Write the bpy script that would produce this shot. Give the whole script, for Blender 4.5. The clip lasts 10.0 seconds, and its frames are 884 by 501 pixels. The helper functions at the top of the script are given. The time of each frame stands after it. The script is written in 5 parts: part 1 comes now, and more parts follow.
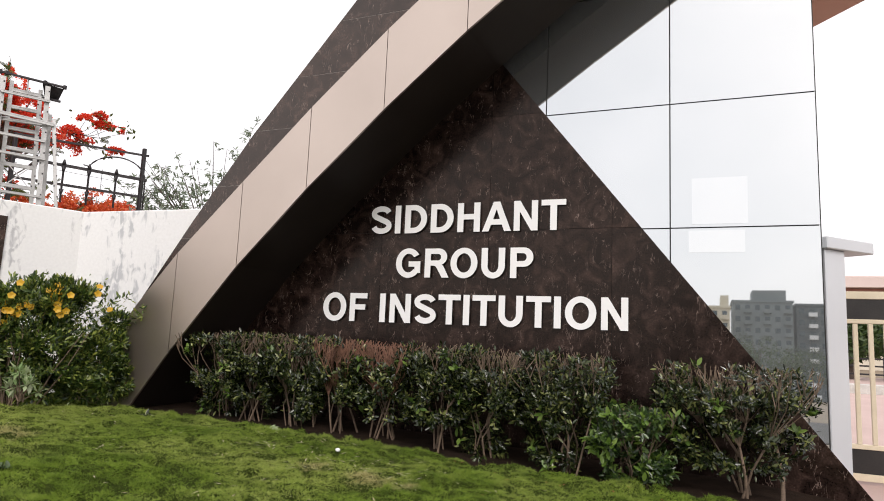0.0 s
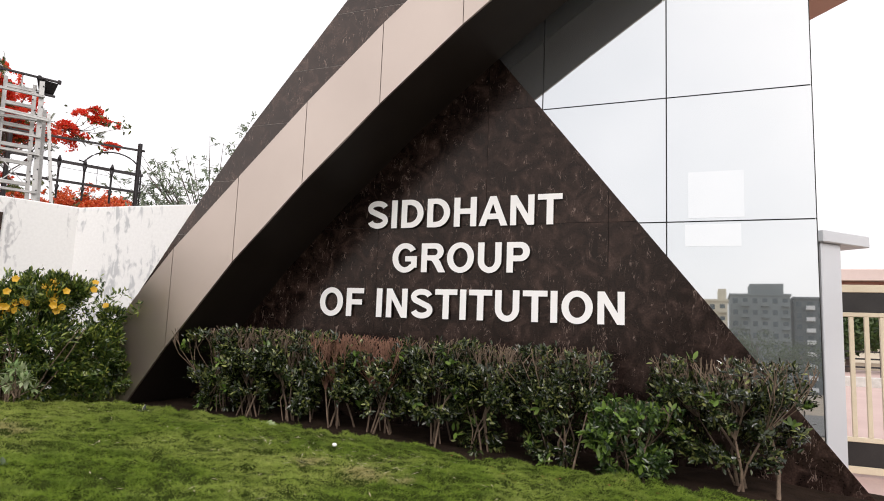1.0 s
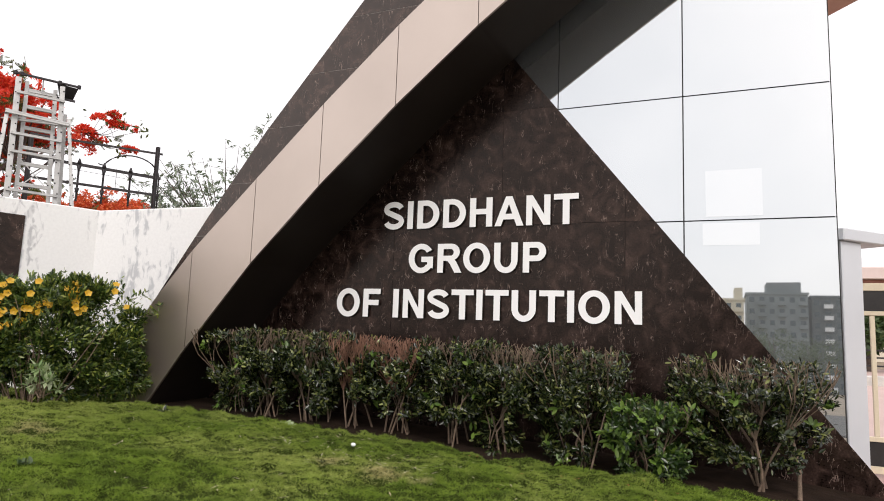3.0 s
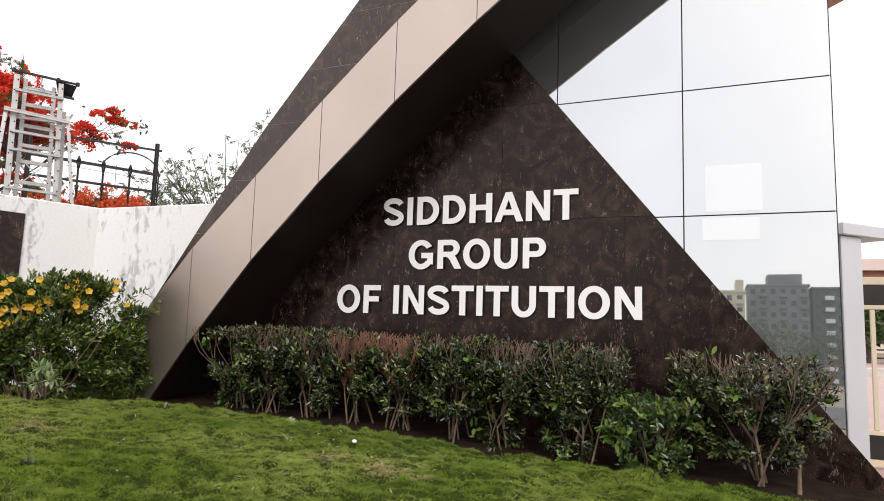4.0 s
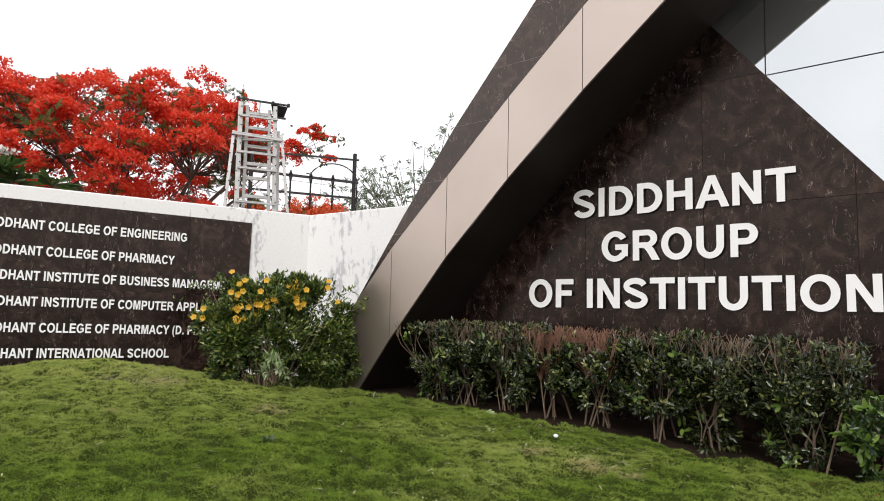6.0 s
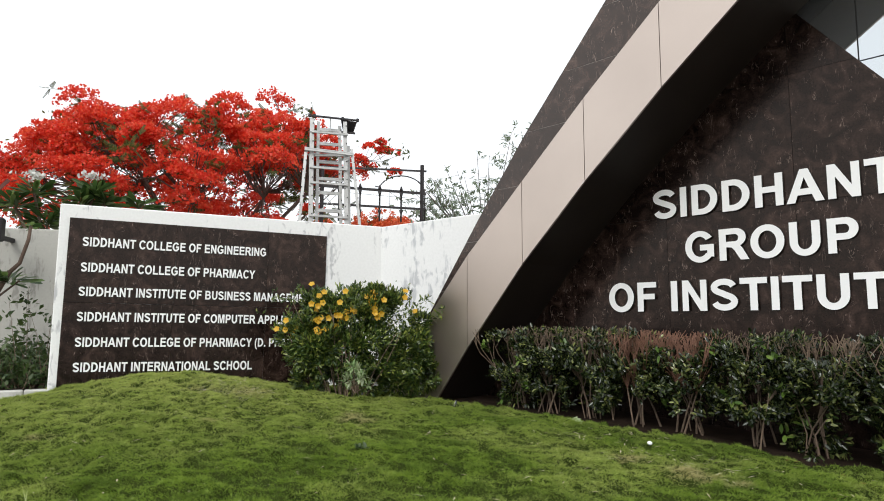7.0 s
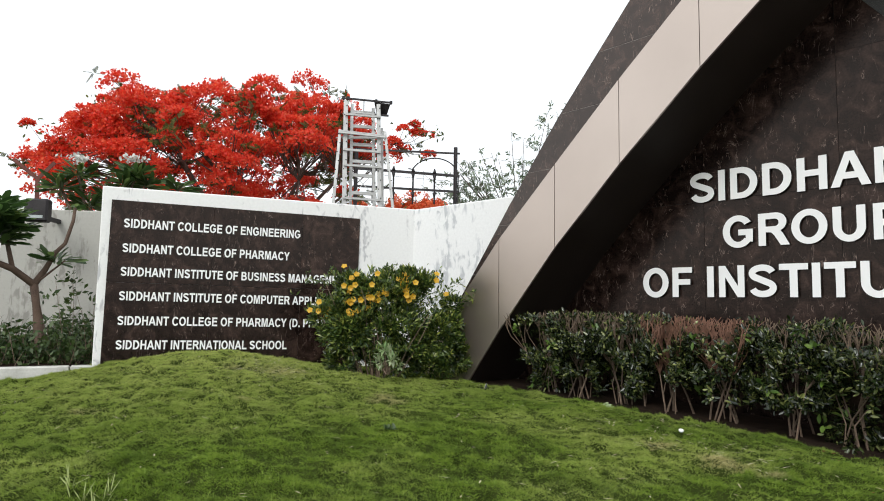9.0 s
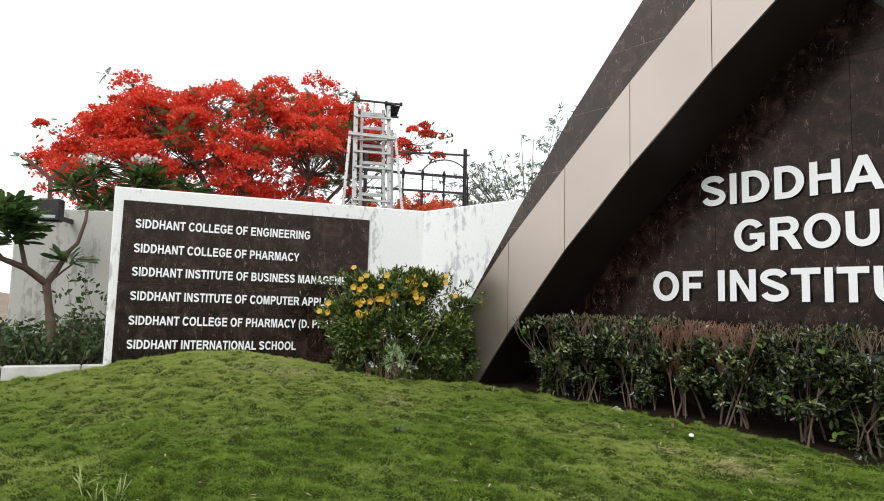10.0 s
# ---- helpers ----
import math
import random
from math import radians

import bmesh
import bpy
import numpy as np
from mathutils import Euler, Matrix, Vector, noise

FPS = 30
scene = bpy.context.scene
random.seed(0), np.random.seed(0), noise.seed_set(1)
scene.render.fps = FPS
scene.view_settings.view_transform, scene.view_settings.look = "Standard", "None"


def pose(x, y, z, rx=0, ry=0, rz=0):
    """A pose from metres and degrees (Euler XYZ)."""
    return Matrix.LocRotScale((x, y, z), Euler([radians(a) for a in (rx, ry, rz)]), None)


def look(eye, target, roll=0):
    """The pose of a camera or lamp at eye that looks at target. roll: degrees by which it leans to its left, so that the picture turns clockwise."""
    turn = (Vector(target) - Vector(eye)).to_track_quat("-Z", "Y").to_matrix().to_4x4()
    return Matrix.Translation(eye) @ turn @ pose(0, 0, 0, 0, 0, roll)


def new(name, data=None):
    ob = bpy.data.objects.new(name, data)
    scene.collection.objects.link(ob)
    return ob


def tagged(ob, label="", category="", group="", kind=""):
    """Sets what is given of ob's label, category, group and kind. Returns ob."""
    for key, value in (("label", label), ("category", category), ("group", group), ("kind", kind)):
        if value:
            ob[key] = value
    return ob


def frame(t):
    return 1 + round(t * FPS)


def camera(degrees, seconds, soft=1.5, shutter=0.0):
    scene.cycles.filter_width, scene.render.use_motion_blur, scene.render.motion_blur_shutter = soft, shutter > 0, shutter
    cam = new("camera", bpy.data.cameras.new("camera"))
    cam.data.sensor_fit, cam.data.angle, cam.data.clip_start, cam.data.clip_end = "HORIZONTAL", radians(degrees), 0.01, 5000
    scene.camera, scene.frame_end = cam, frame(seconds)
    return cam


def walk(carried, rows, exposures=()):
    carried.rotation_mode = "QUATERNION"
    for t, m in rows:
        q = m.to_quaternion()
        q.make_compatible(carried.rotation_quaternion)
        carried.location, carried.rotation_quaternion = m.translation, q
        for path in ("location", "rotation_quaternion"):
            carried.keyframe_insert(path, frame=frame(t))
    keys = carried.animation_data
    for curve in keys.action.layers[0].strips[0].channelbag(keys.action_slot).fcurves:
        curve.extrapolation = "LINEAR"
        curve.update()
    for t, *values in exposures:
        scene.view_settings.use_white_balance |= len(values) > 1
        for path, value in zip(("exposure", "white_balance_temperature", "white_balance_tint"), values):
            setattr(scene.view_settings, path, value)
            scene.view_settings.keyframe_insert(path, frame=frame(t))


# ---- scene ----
cam = camera(69.6, 10.0, soft=1.0)
PATH = [
    (0, (-0.106, -6.128, 0.863), (-0.86, -4.294, 1.12), 2.4),
    (0.5, (-0.081, -6.11, 0.858), (-0.835, -4.274, 1.101), 2.1),
    (1, (-0.093, -6.115, 0.867), (-0.842, -4.276, 1.107), 2.2),
    (1.5, (-0.061, -6.156, 0.856), (-0.807, -4.317, 1.101), 2.2),
    (2, (-0.087, -6.126, 0.873), (-0.831, -4.286, 1.124), 2.3),
    (2.5, (-0.09, -6.134, 0.887), (-0.84, -4.295, 1.127), 2.1),
    (2.7, (-0.108, -6.139, 0.866), (-0.878, -4.309, 1.108), 2.2),
    (3.8, (-0.118, -6.149, 0.886), (-0.920, -4.329, 1.108), 1.7),
    (4, (-0.105, -6.145, 0.893), (-0.895, -4.32, 1.112), 1.7),
    (4.5, (-0.103, -6.148, 0.876), (-0.889, -4.321, 1.087), 1.7),
    (5, (-0.131, -6.139, 0.9), (-1.032, -4.366, 1.107), 1.7),
    (5.5, (-0.167, -6.148, 0.87), (-1.269, -4.492, 1.077), 1.3),
    (6, (-0.221, -6.185, 0.856), (-1.488, -4.65, 1.053), 1.4),
    (6.2, (-0.258, -6.188, 0.838), (-1.562, -4.686, 1.043), 1.3),
    (7.3, (-0.387, -6.307, 0.813), (-1.8235, -4.9325, 1.029), 0.2),
    (7.5, (-0.38, -6.278, 0.826), (-1.839, -4.925, 1.022), 0.4),
    (8, (-0.363, -6.266, 0.836), (-1.847, -4.935, 1.008), 0.7),
    (8.5, (-0.362, -6.253, 0.825), (-1.842, -4.918, 0.993), 0.7),
    (9, (-0.35, -6.252, 0.828), (-1.832, -4.922, 1.0), 0.9),
    (9.5, (-0.341, -6.265, 0.835), (-1.84, -4.951, 1.005), 1.2),
    (10, (-0.357, -6.264, 0.838), (-1.857, -4.953, 1.013), 1.3),
]
# the film camera turns a little cooler as it swings to the name board
BALANCE = [(0, 0.0, 6400, 13), (4.5, 0.0, 6400, 13), (6.2, 0.0, 6250, 10), (7.5, 0.0, 6050, 6), (10, 0.0, 6050, 6)]
walk(cam, [(t, look(eye, target, roll)) for t, eye, target, roll in PATH], BALANCE)

# ---- light ----
SUN_ELEV, SUN_ROT = radians(42), radians(150)
world = bpy.data.worlds.new("overcast_sky")
scene.world = world
world.use_nodes = True
wn, wl = world.node_tree.nodes, world.node_tree.links
sky = wn.new("ShaderNodeTexSky")
sky.sky_type, sky.sun_disc = 'NISHITA', False
sky.sun_elevation, sky.sun_rotation = SUN_ELEV, SUN_ROT
sky.air_density, sky.dust_density, sky.ozone_density = 1.0, 6.0, 1.0
tone = wn.new("ShaderNodeMix")
tone.data_type = 'RGBA'
tone.inputs[0].default_value = 0.8
scale_sky = wn.new("ShaderNodeVectorMath")
scale_sky.operation = 'SCALE'
scale_sky.inputs["Scale"].default_value = 0.12
wl.new(sky.outputs[0], scale_sky.inputs[0])
wl.new(scale_sky.outputs[0], tone.inputs["A"])
tone.inputs["B"].default_value = (1.46, 1.42, 1.38, 1)
wl.new(tone.outputs["Result"], wn["Background"].inputs["Color"])
wn["Background"].inputs["Strength"].default_value = 1.0

sun = new("sun", bpy.data.lights.new("sun", 'SUN'))
sun.data.energy, sun.data.angle, sun.data.color = 1.5, radians(22), (1.0, 0.95, 0.88)
sun.matrix_world = look((5.0, -8.7, 9.0), (0.0, 0.0, 0.0))
scene.view_settings.exposure = 0.0


# ---- materials ----
def material(name, rough=0.6, metal=0.0, spec=0.5):
    m = bpy.data.materials.new(name)
    m.use_nodes = True
    b = m.node_tree.nodes["Principled BSDF"]
    b.inputs["Roughness"].default_value = rough
    b.inputs["Metallic"].default_value = metal
    b.inputs["Specular IOR Level"].default_value = spec
    return m, m.node_tree.nodes, m.node_tree.links, b


def ramp(nodes, stops):
    r = nodes.new("ShaderNodeValToRGB")
    e = r.color_ramp.elements
    while len(e) < len(stops):
        e.new(0.5)
    for el, (p, c) in zip(e, stops):
        el.position, el.color = p, (*c, 1)
    return r


def noise_node(nodes, links, scale, detail=5, coords="Object", stretch=None, distort=0.0, shift=False):
    tc = nodes.new("ShaderNodeTexCoord")
    n = nodes.new("ShaderNodeTexNoise")
    n.inputs["Scale"].default_value, n.inputs["Detail"].default_value = scale, detail
    n.inputs["Distortion"].default_value = distort
    source = tc.outputs[coords]
    if shift:
        info = nodes.new("ShaderNodeObjectInfo")
        add = nodes.new("ShaderNodeVectorMath")
        add.operation = 'MULTIPLY_ADD'
        add.inputs[1].default_value = (31.0, 17.0, 23.0)
        links.new(info.outputs["Random"], add.inputs[0])
        links.new(source, add.inputs[2])
        source = add.outputs[0]
    if stretch:
        mp = nodes.new("ShaderNodeMapping")
        mp.inputs["Scale"].default_value = stretch
        links.new(source, mp.inputs[0])
        source = mp.outputs[0]
    links.new(source, n.inputs["Vector"])
    return n


def mix_rgb(nodes, links, fac, a, b, blend='MIX'):
    m = nodes.new("ShaderNodeMix")
    m.data_type, m.blend_type = 'RGBA', blend
    for slot, v in ((m.inputs[0], fac), (m.inputs["A"], a), (m.inputs["B"], b)):
        if isinstance(v, (int, float)):
            slot.default_value = v
        elif isinstance(v, tuple):
            slot.default_value = (*v, 1)
        else:
            links.new(v, slot)
    return m.outputs["Result"]


def bump(nodes, links, b, height, strength=0.2, dist=0.01):
    bp = nodes.new("ShaderNodeBump")
    bp.inputs["Strength"].default_value, bp.inputs["Distance"].default_value = strength, dist
    links.new(height, bp.inputs["Height"])
    links.new(bp.outputs[0], b.inputs["Normal"])


def mottled(name, c1, c2, scale=4.0, fine=40.0, rough=0.6, metal=0.0, bumpy=0.15, stretch=None, spec=0.5):
    """Two colours mixed by a coarse and a fine grain, with a little relief."""
    m, n, l, b = material(name, rough, metal, spec)
    big = noise_node(n, l, scale, 6, stretch=stretch)
    small = noise_node(n, l, fine, 4)
    r = ramp(n, [(0.3, c1), (0.7, c2)])
    mx = n.new("ShaderNodeMath")
    mx.operation = 'MULTIPLY_ADD'
    mx.inputs[1].default_value, mx.inputs[2].default_value = 0.35, 0.0
    l.new(small.outputs[0], mx.inputs[0])
    ad = n.new("ShaderNodeMath")
    ad.operation = 'MULTIPLY_ADD'
    ad.inputs[1].default_value = 0.65
    l.new(big.outputs[0], ad.inputs[0])
    l.new(mx.outputs[0], ad.inputs[2])
    l.new(ad.outputs[0], r.inputs[0])
    l.new(r.outputs[0], b.inputs["Base Color"])
    bump(n, l, b, small.outputs[0], bumpy, 0.01)
    return m


def leafy(name, stops, rough=0.45, sheen=0.25):
    """Leaves: colour by island, some light let through."""
    m, n, l, b = material(name, rough)
    g = n.new("ShaderNodeNewGeometry")
    r = ramp(n, stops)
    l.new(g.outputs["Random Per Island"], r.inputs[0])
    nz = noise_node(n, l, 3.0, 3)
    col = mix_rgb(n, l, nz.outputs[0], r.outputs[0], tuple(0.55 * c for c in stops[0][1]), 'MIX')
    l.new(col, b.inputs["Base Color"])
    if sheen:
        t = n.new("ShaderNodeBsdfTranslucent")
        l.new(r.outputs[0], t.inputs["Color"])
        ms = n.new("ShaderNodeMixShader")
        ms.inputs[0].default_value = sheen
        l.new(b.outputs[0], ms.inputs[1])
        l.new(t.outputs[0], ms.inputs[2])
        l.new(ms.outputs[0], n["Material Output"].inputs["Surface"])
    return m


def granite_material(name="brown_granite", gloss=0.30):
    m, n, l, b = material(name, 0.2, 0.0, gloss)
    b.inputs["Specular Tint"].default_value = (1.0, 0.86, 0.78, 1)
    cloud = noise_node(n, l, 5.5, 9, "Object", distort=1.1, shift=True)
    base = ramp(n, [(0.30, (0.006, 0.0036, 0.0031)), (0.5, (0.016, 0.0098, 0.0082)), (0.62, (0.036, 0.0225, 0.0188)), (0.8, (0.072, 0.047, 0.039))])
    l.new(cloud.outputs[0], base.inputs[0])
    grain = noise_node(n, l, 60, 3)
    col = mix_rgb(n, l, 0.5, base.outputs[0], ramp_out(n, l, grain.outputs[0], [(0.35, (0.3, 0.28, 0.27)), (0.7, (1.7, 1.65, 1.6))]), 'MULTIPLY')
    # rusty blotches
    blot = noise_node(n, l, 8.0, 4, distort=0.8, shift=True)
    col = mix_rgb(n, l, ramp_out(n, l, blot.outputs[0], [(0.6, (0, 0, 0)), (0.76, (0.35, 0.35, 0.35))]), col, (0.040, 0.022, 0.015))
    # short pale veins, mostly upright
    for sc, off, width in ((3.4, (3.0, 3.0, 0.8), 0.009), (4.6, (2.0, 2.0, 0.9), 0.006)):
        vein = noise_node(n, l, sc, 3, "Object", off, 1.4, True)
        d = n.new("ShaderNodeMath"); d.operation = 'SUBTRACT'; d.inputs[1].default_value = 0.5
        l.new(vein.outputs[0], d.inputs[0])
        a = n.new("ShaderNodeMath"); a.operation = 'ABSOLUTE'
        l.new(d.outputs[0], a.inputs[0])
        thin = ramp(n, [(0.0, (1, 1, 1)), (width, (0, 0, 0))])
        l.new(a.outputs[0], thin.inputs[0])
        gate = noise_node(n, l, 7.0 + sc, 2, "Object", (1.4, 1.4, 0.7), 0.0, True)
        gm = ramp(n, [(0.55, (0, 0, 0)), (0.63, (1, 1, 1))])
        l.new(gate.outputs[0], gm.inputs[0])
        mask = mix_rgb(n, l, 1.0, thin.outputs[0], gm.outputs[0], 'MULTIPLY')
        col = mix_rgb(n, l, mask, col, (0.24, 0.18, 0.155))
    info = n.new("ShaderNodeObjectInfo")
    col = mix_rgb(n, l, 1.0, col, ramp_out(n, l, info.outputs["Random"], [(0.0, (0.82, 0.82, 0.84)), (1.0, (1.15, 1.12, 1.1))]), 'MULTIPLY')
    l.new(col, b.inputs["Base Color"])
    l.new(ramp_out(n, l, cloud.outputs[0], [(0.3, (0.20,) * 3), (0.7, (0.25,) * 3)]), b.inputs["Roughness"])
    return m


def ramp_out(n, l, value, stops):
    r = ramp(n, stops)
    l.new(value, r.inputs[0])
    return r.outputs[0]


def stained_white(name, white, stain, amount=0.5):
    """White exterior paint with rain streaks and flaking grey blotches."""
    m, n, l, b = material(name, 0.75)
    streak = noise_node(n, l, 2.2, 7, "Object", (3.5, 3.5, 0.45), 0.4)
    blot = noise_node(n, l, 9.0, 8, "Object", (1.6, 1.6, 0.7), 0.8)
    big = noise_node(n, l, 0.9, 3)
    prod = n.new("ShaderNodeMath"); prod.operation = 'MULTIPLY'
    l.new(streak.outputs[0], prod.inputs[0]); l.new(blot.outputs[0], prod.inputs[1])
    prod2 = n.new("ShaderNodeMath"); prod2.operation = 'MULTIPLY'
    l.new(prod.outputs[0], prod2.inputs[0]); l.new(big.outputs[0], prod2.inputs[1])
    f = ramp_out(n, l, prod2.outputs[0], [(0.165 - 0.05 * amount, (0, 0, 0)), (0.215 - 0.05 * amount, (1, 1, 1))])
    fine = noise_node(n, l, 30, 5)
    w = ramp_out(n, l, fine.outputs[0], [(0.3, tuple(0.93 * c for c in white)), (0.7, white)])
    l.new(mix_rgb(n, l, f, w, stain), b.inputs["Base Color"])
    bump(n, l, b, blot.outputs[0], 0.15, 0.01)
    return m


GRANITE = granite_material()
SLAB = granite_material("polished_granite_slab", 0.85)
GROUT = mottled("pale_grout", (0.20, 0.18, 0.17), (0.32, 0.29, 0.27), 8, 60, 0.8)
FASCIA = mottled("champagne_composite_panel", (0.53, 0.445, 0.388), (0.61, 0.515, 0.45), 1.2, 220, 0.30, 0.9, 0.012)
SOFFIT = mottled("dark_brown_soffit_panel", (0.017, 0.0125, 0.0105), (0.028, 0.021, 0.018), 2.0, 120, 0.5, 0.0, 0.04, None, 0.16)
JOINT = mottled("black_joint_sealant", (0.008, 0.008, 0.008), (0.016, 0.015, 0.014), 8, 60, 0.7)
LETTER = mottled("white_acrylic", (0.86, 0.86, 0.86), (0.90, 0.90, 0.90), 6, 90, 0.35, 0, 0.02)
WHITEWALL = stained_white("weathered_white_paint", (0.86, 0.86, 0.85), (0.5, 0.5, 0.51), 0.1)
RETURNWALL = stained_white("flaking_white_paint", (0.84, 0.84, 0.84), (0.52, 0.53, 0.55), 0.6)
GREYWALL = stained_white("grey_rendered_wall", (0.43, 0.42, 0.385), (0.27, 0.26, 0.235), 0.7)
ACP = mottled("pale_grey_panel", (0.52, 0.54, 0.575), (0.59, 0.61, 0.645), 1.5, 150, 0.4, 0.1, 0.02)
SOIL = mottled("dark_soil", (0.010, 0.006, 0.004), (0.035, 0.022, 0.015), 9, 70, 1.0, 0, 0.8, None, 0.1)
STEM = mottled("brown_twig_bark", (0.07, 0.047, 0.033), (0.25, 0.18, 0.125), 14, 120, 0.8, 0, 0.3)
REDTWIG = mottled("reddish_cut_twig", (0.10, 0.046, 0.032), (0.30, 0.155, 0.10), 14, 120, 0.8, 0, 0.3)
BARK = mottled("grey_brown_bark", (0.05, 0.038, 0.032), (0.15, 0.11, 0.09), 7, 60, 0.9, 0, 0.5)
PLUMBARK = mottled("plumeria_bark", (0.065, 0.038, 0.026), (0.14, 0.092, 0.065), 6, 60, 0.8, 0, 0.4)
ALU = mottled("weathered_aluminium", (0.36, 0.36, 0.355), (0.58, 0.58, 0.57), 6, 130, 0.4, 0.6, 0.05)
IRON = mottled("black_wrought_iron", (0.012, 0.010, 0.012), (0.035, 0.03, 0.032), 8, 90, 0.5, 0.3, 0.1)
RUST = mottled("red_oxide_steel", (0.11, 0.035, 0.03), (0.2, 0.07, 0.05), 8, 80, 0.7, 0.1, 0.1)
CREAM = mottled("cream_gate_paint", (0.60, 0.52, 0.38), (0.70, 0.62, 0.47), 5, 90, 0.5, 0, 0.05)
BLACKPANEL = mottled("black_gate_sheet", (0.010, 0.009, 0.009), (0.028, 0.025, 0.024), 4, 70, 0.45, 0.1, 0.05)
PINK = mottled("pink_concrete_paving", (0.46, 0.33, 0.30), (0.56, 0.42, 0.385), 0.8, 30, 0.85, 0, 0.2)
ASPHALT = mottled("grey_asphalt", (0.045, 0.044, 0.042), (0.085, 0.082, 0.078), 1.2, 60, 0.9, 0, 0.4)
EARTH = mottled("dry_earth", (0.16, 0.12, 0.08), (0.30, 0.24, 0.17), 0.6, 20, 0.95, 0, 0.4)
KERBSTONE = mottled("whitewashed_kerb", (0.42, 0.41, 0.38), (0.66, 0.65, 0.62), 5, 50, 0.85, 0, 0.3)
# the palest stop paints highlights onto a few scattered leaves
HEDGE_LEAF = leafy("glossy_hedge_leaf", [(0.0, (0.010, 0.018, 0.006)), (0.5, (0.036, 0.056, 0.016)), (0.80, (0.11, 0.135, 0.04)), (0.95, (0.34, 0.37, 0.11))], 0.22, 0.06)
HEDGE_YOUNG_DARK = leafy("fresh_hedge_leaf", [(0.0, (0.015, 0.035, 0.008)), (0.6, (0.05, 0.10, 0.02)), (1.0, (0.24, 0.36, 0.07))], 0.28, 0.15)
HEDGE_YOUNG = leafy("young_hedge_leaf", [(0.0, (0.10, 0.19, 0.03)), (0.6, (0.20, 0.32, 0.05)), (1.0, (0.30, 0.42, 0.08))], 0.38, 0.25)
BUSH_LEAF = leafy("flowering_bush_leaf", [(0.0, (0.018, 0.042, 0.010)), (0.45, (0.085, 0.145, 0.026)), (0.78, (0.25, 0.33, 0.06)), (1.0, (0.50, 0.54, 0.11))], 0.30, 0.18)
YELLOW = leafy("yellow_petal", [(0.0, (0.85, 0.46, 0.02)), (1.0, (0.92, 0.66, 0.07))], 0.5, 0.3)
VARIEG = leafy("variegated_leaf", [(0.0, (0.20, 0.32, 0.11)), (0.5, (0.52, 0.60, 0.34)), (1.0, (0.76, 0.80, 0.60))], 0.45, 0.25)
RED = leafy("flame_red_petal", [(0.0, (0.78, 0.040, 0.020)), (0.6, (0.93, 0.090, 0.036)), (1.0, (0.95, 0.22, 0.09))], 0.5, 0.46)
ORANGE = leafy("orange_red_petal", [(0.0, (0.70, 0.07, 0.02)), (1.0, (0.88, 0.26, 0.06))], 0.5, 0.3)
FEATHER = leafy("feathery_leaflet", [(0.0, (0.045, 0.066, 0.016)), (1.0, (0.20, 0.23, 0.055))], 0.75, 0.3)
# leaf colour lightened to paint in the glow of the bright sky behind
SLIM = leafy("slim_skyglow_leaf", [(0.0, (0.10, 0.15, 0.08)), (1.0, (0.48, 0.56, 0.42))], 0.4, 0.4)
PLUMLEAF = leafy("plumeria_leaf", [(0.0, (0.028, 0.06, 0.016)), (0.6, (0.075, 0.14, 0.036)), (1.0, (0.20, 0.30, 0.08))], 0.32, 0.4)
WEED = leafy("weed_leaf", [(0.0, (0.03, 0.06, 0.015)), (1.0, (0.12, 0.18, 0.045))], 0.5, 0.2)
WHITEPETAL = leafy("white_petal", [(0.0, (0.75, 0.75, 0.7)), (1.0, (0.85, 0.85, 0.8))], 0.5, 0.2)


DRY_SPOTS = [(-2.22, -2.12, 0.30), (-2.70, -2.08, 0.22), (-1.90, -2.20, 0.18), (-5.00, -2.71, 0.32), (-5.57, -3.80, 0.14), (-6.35, -3.05, 0.42), (-6.75, -3.35, 0.30), (-6.2, -4.9, 0.22)]


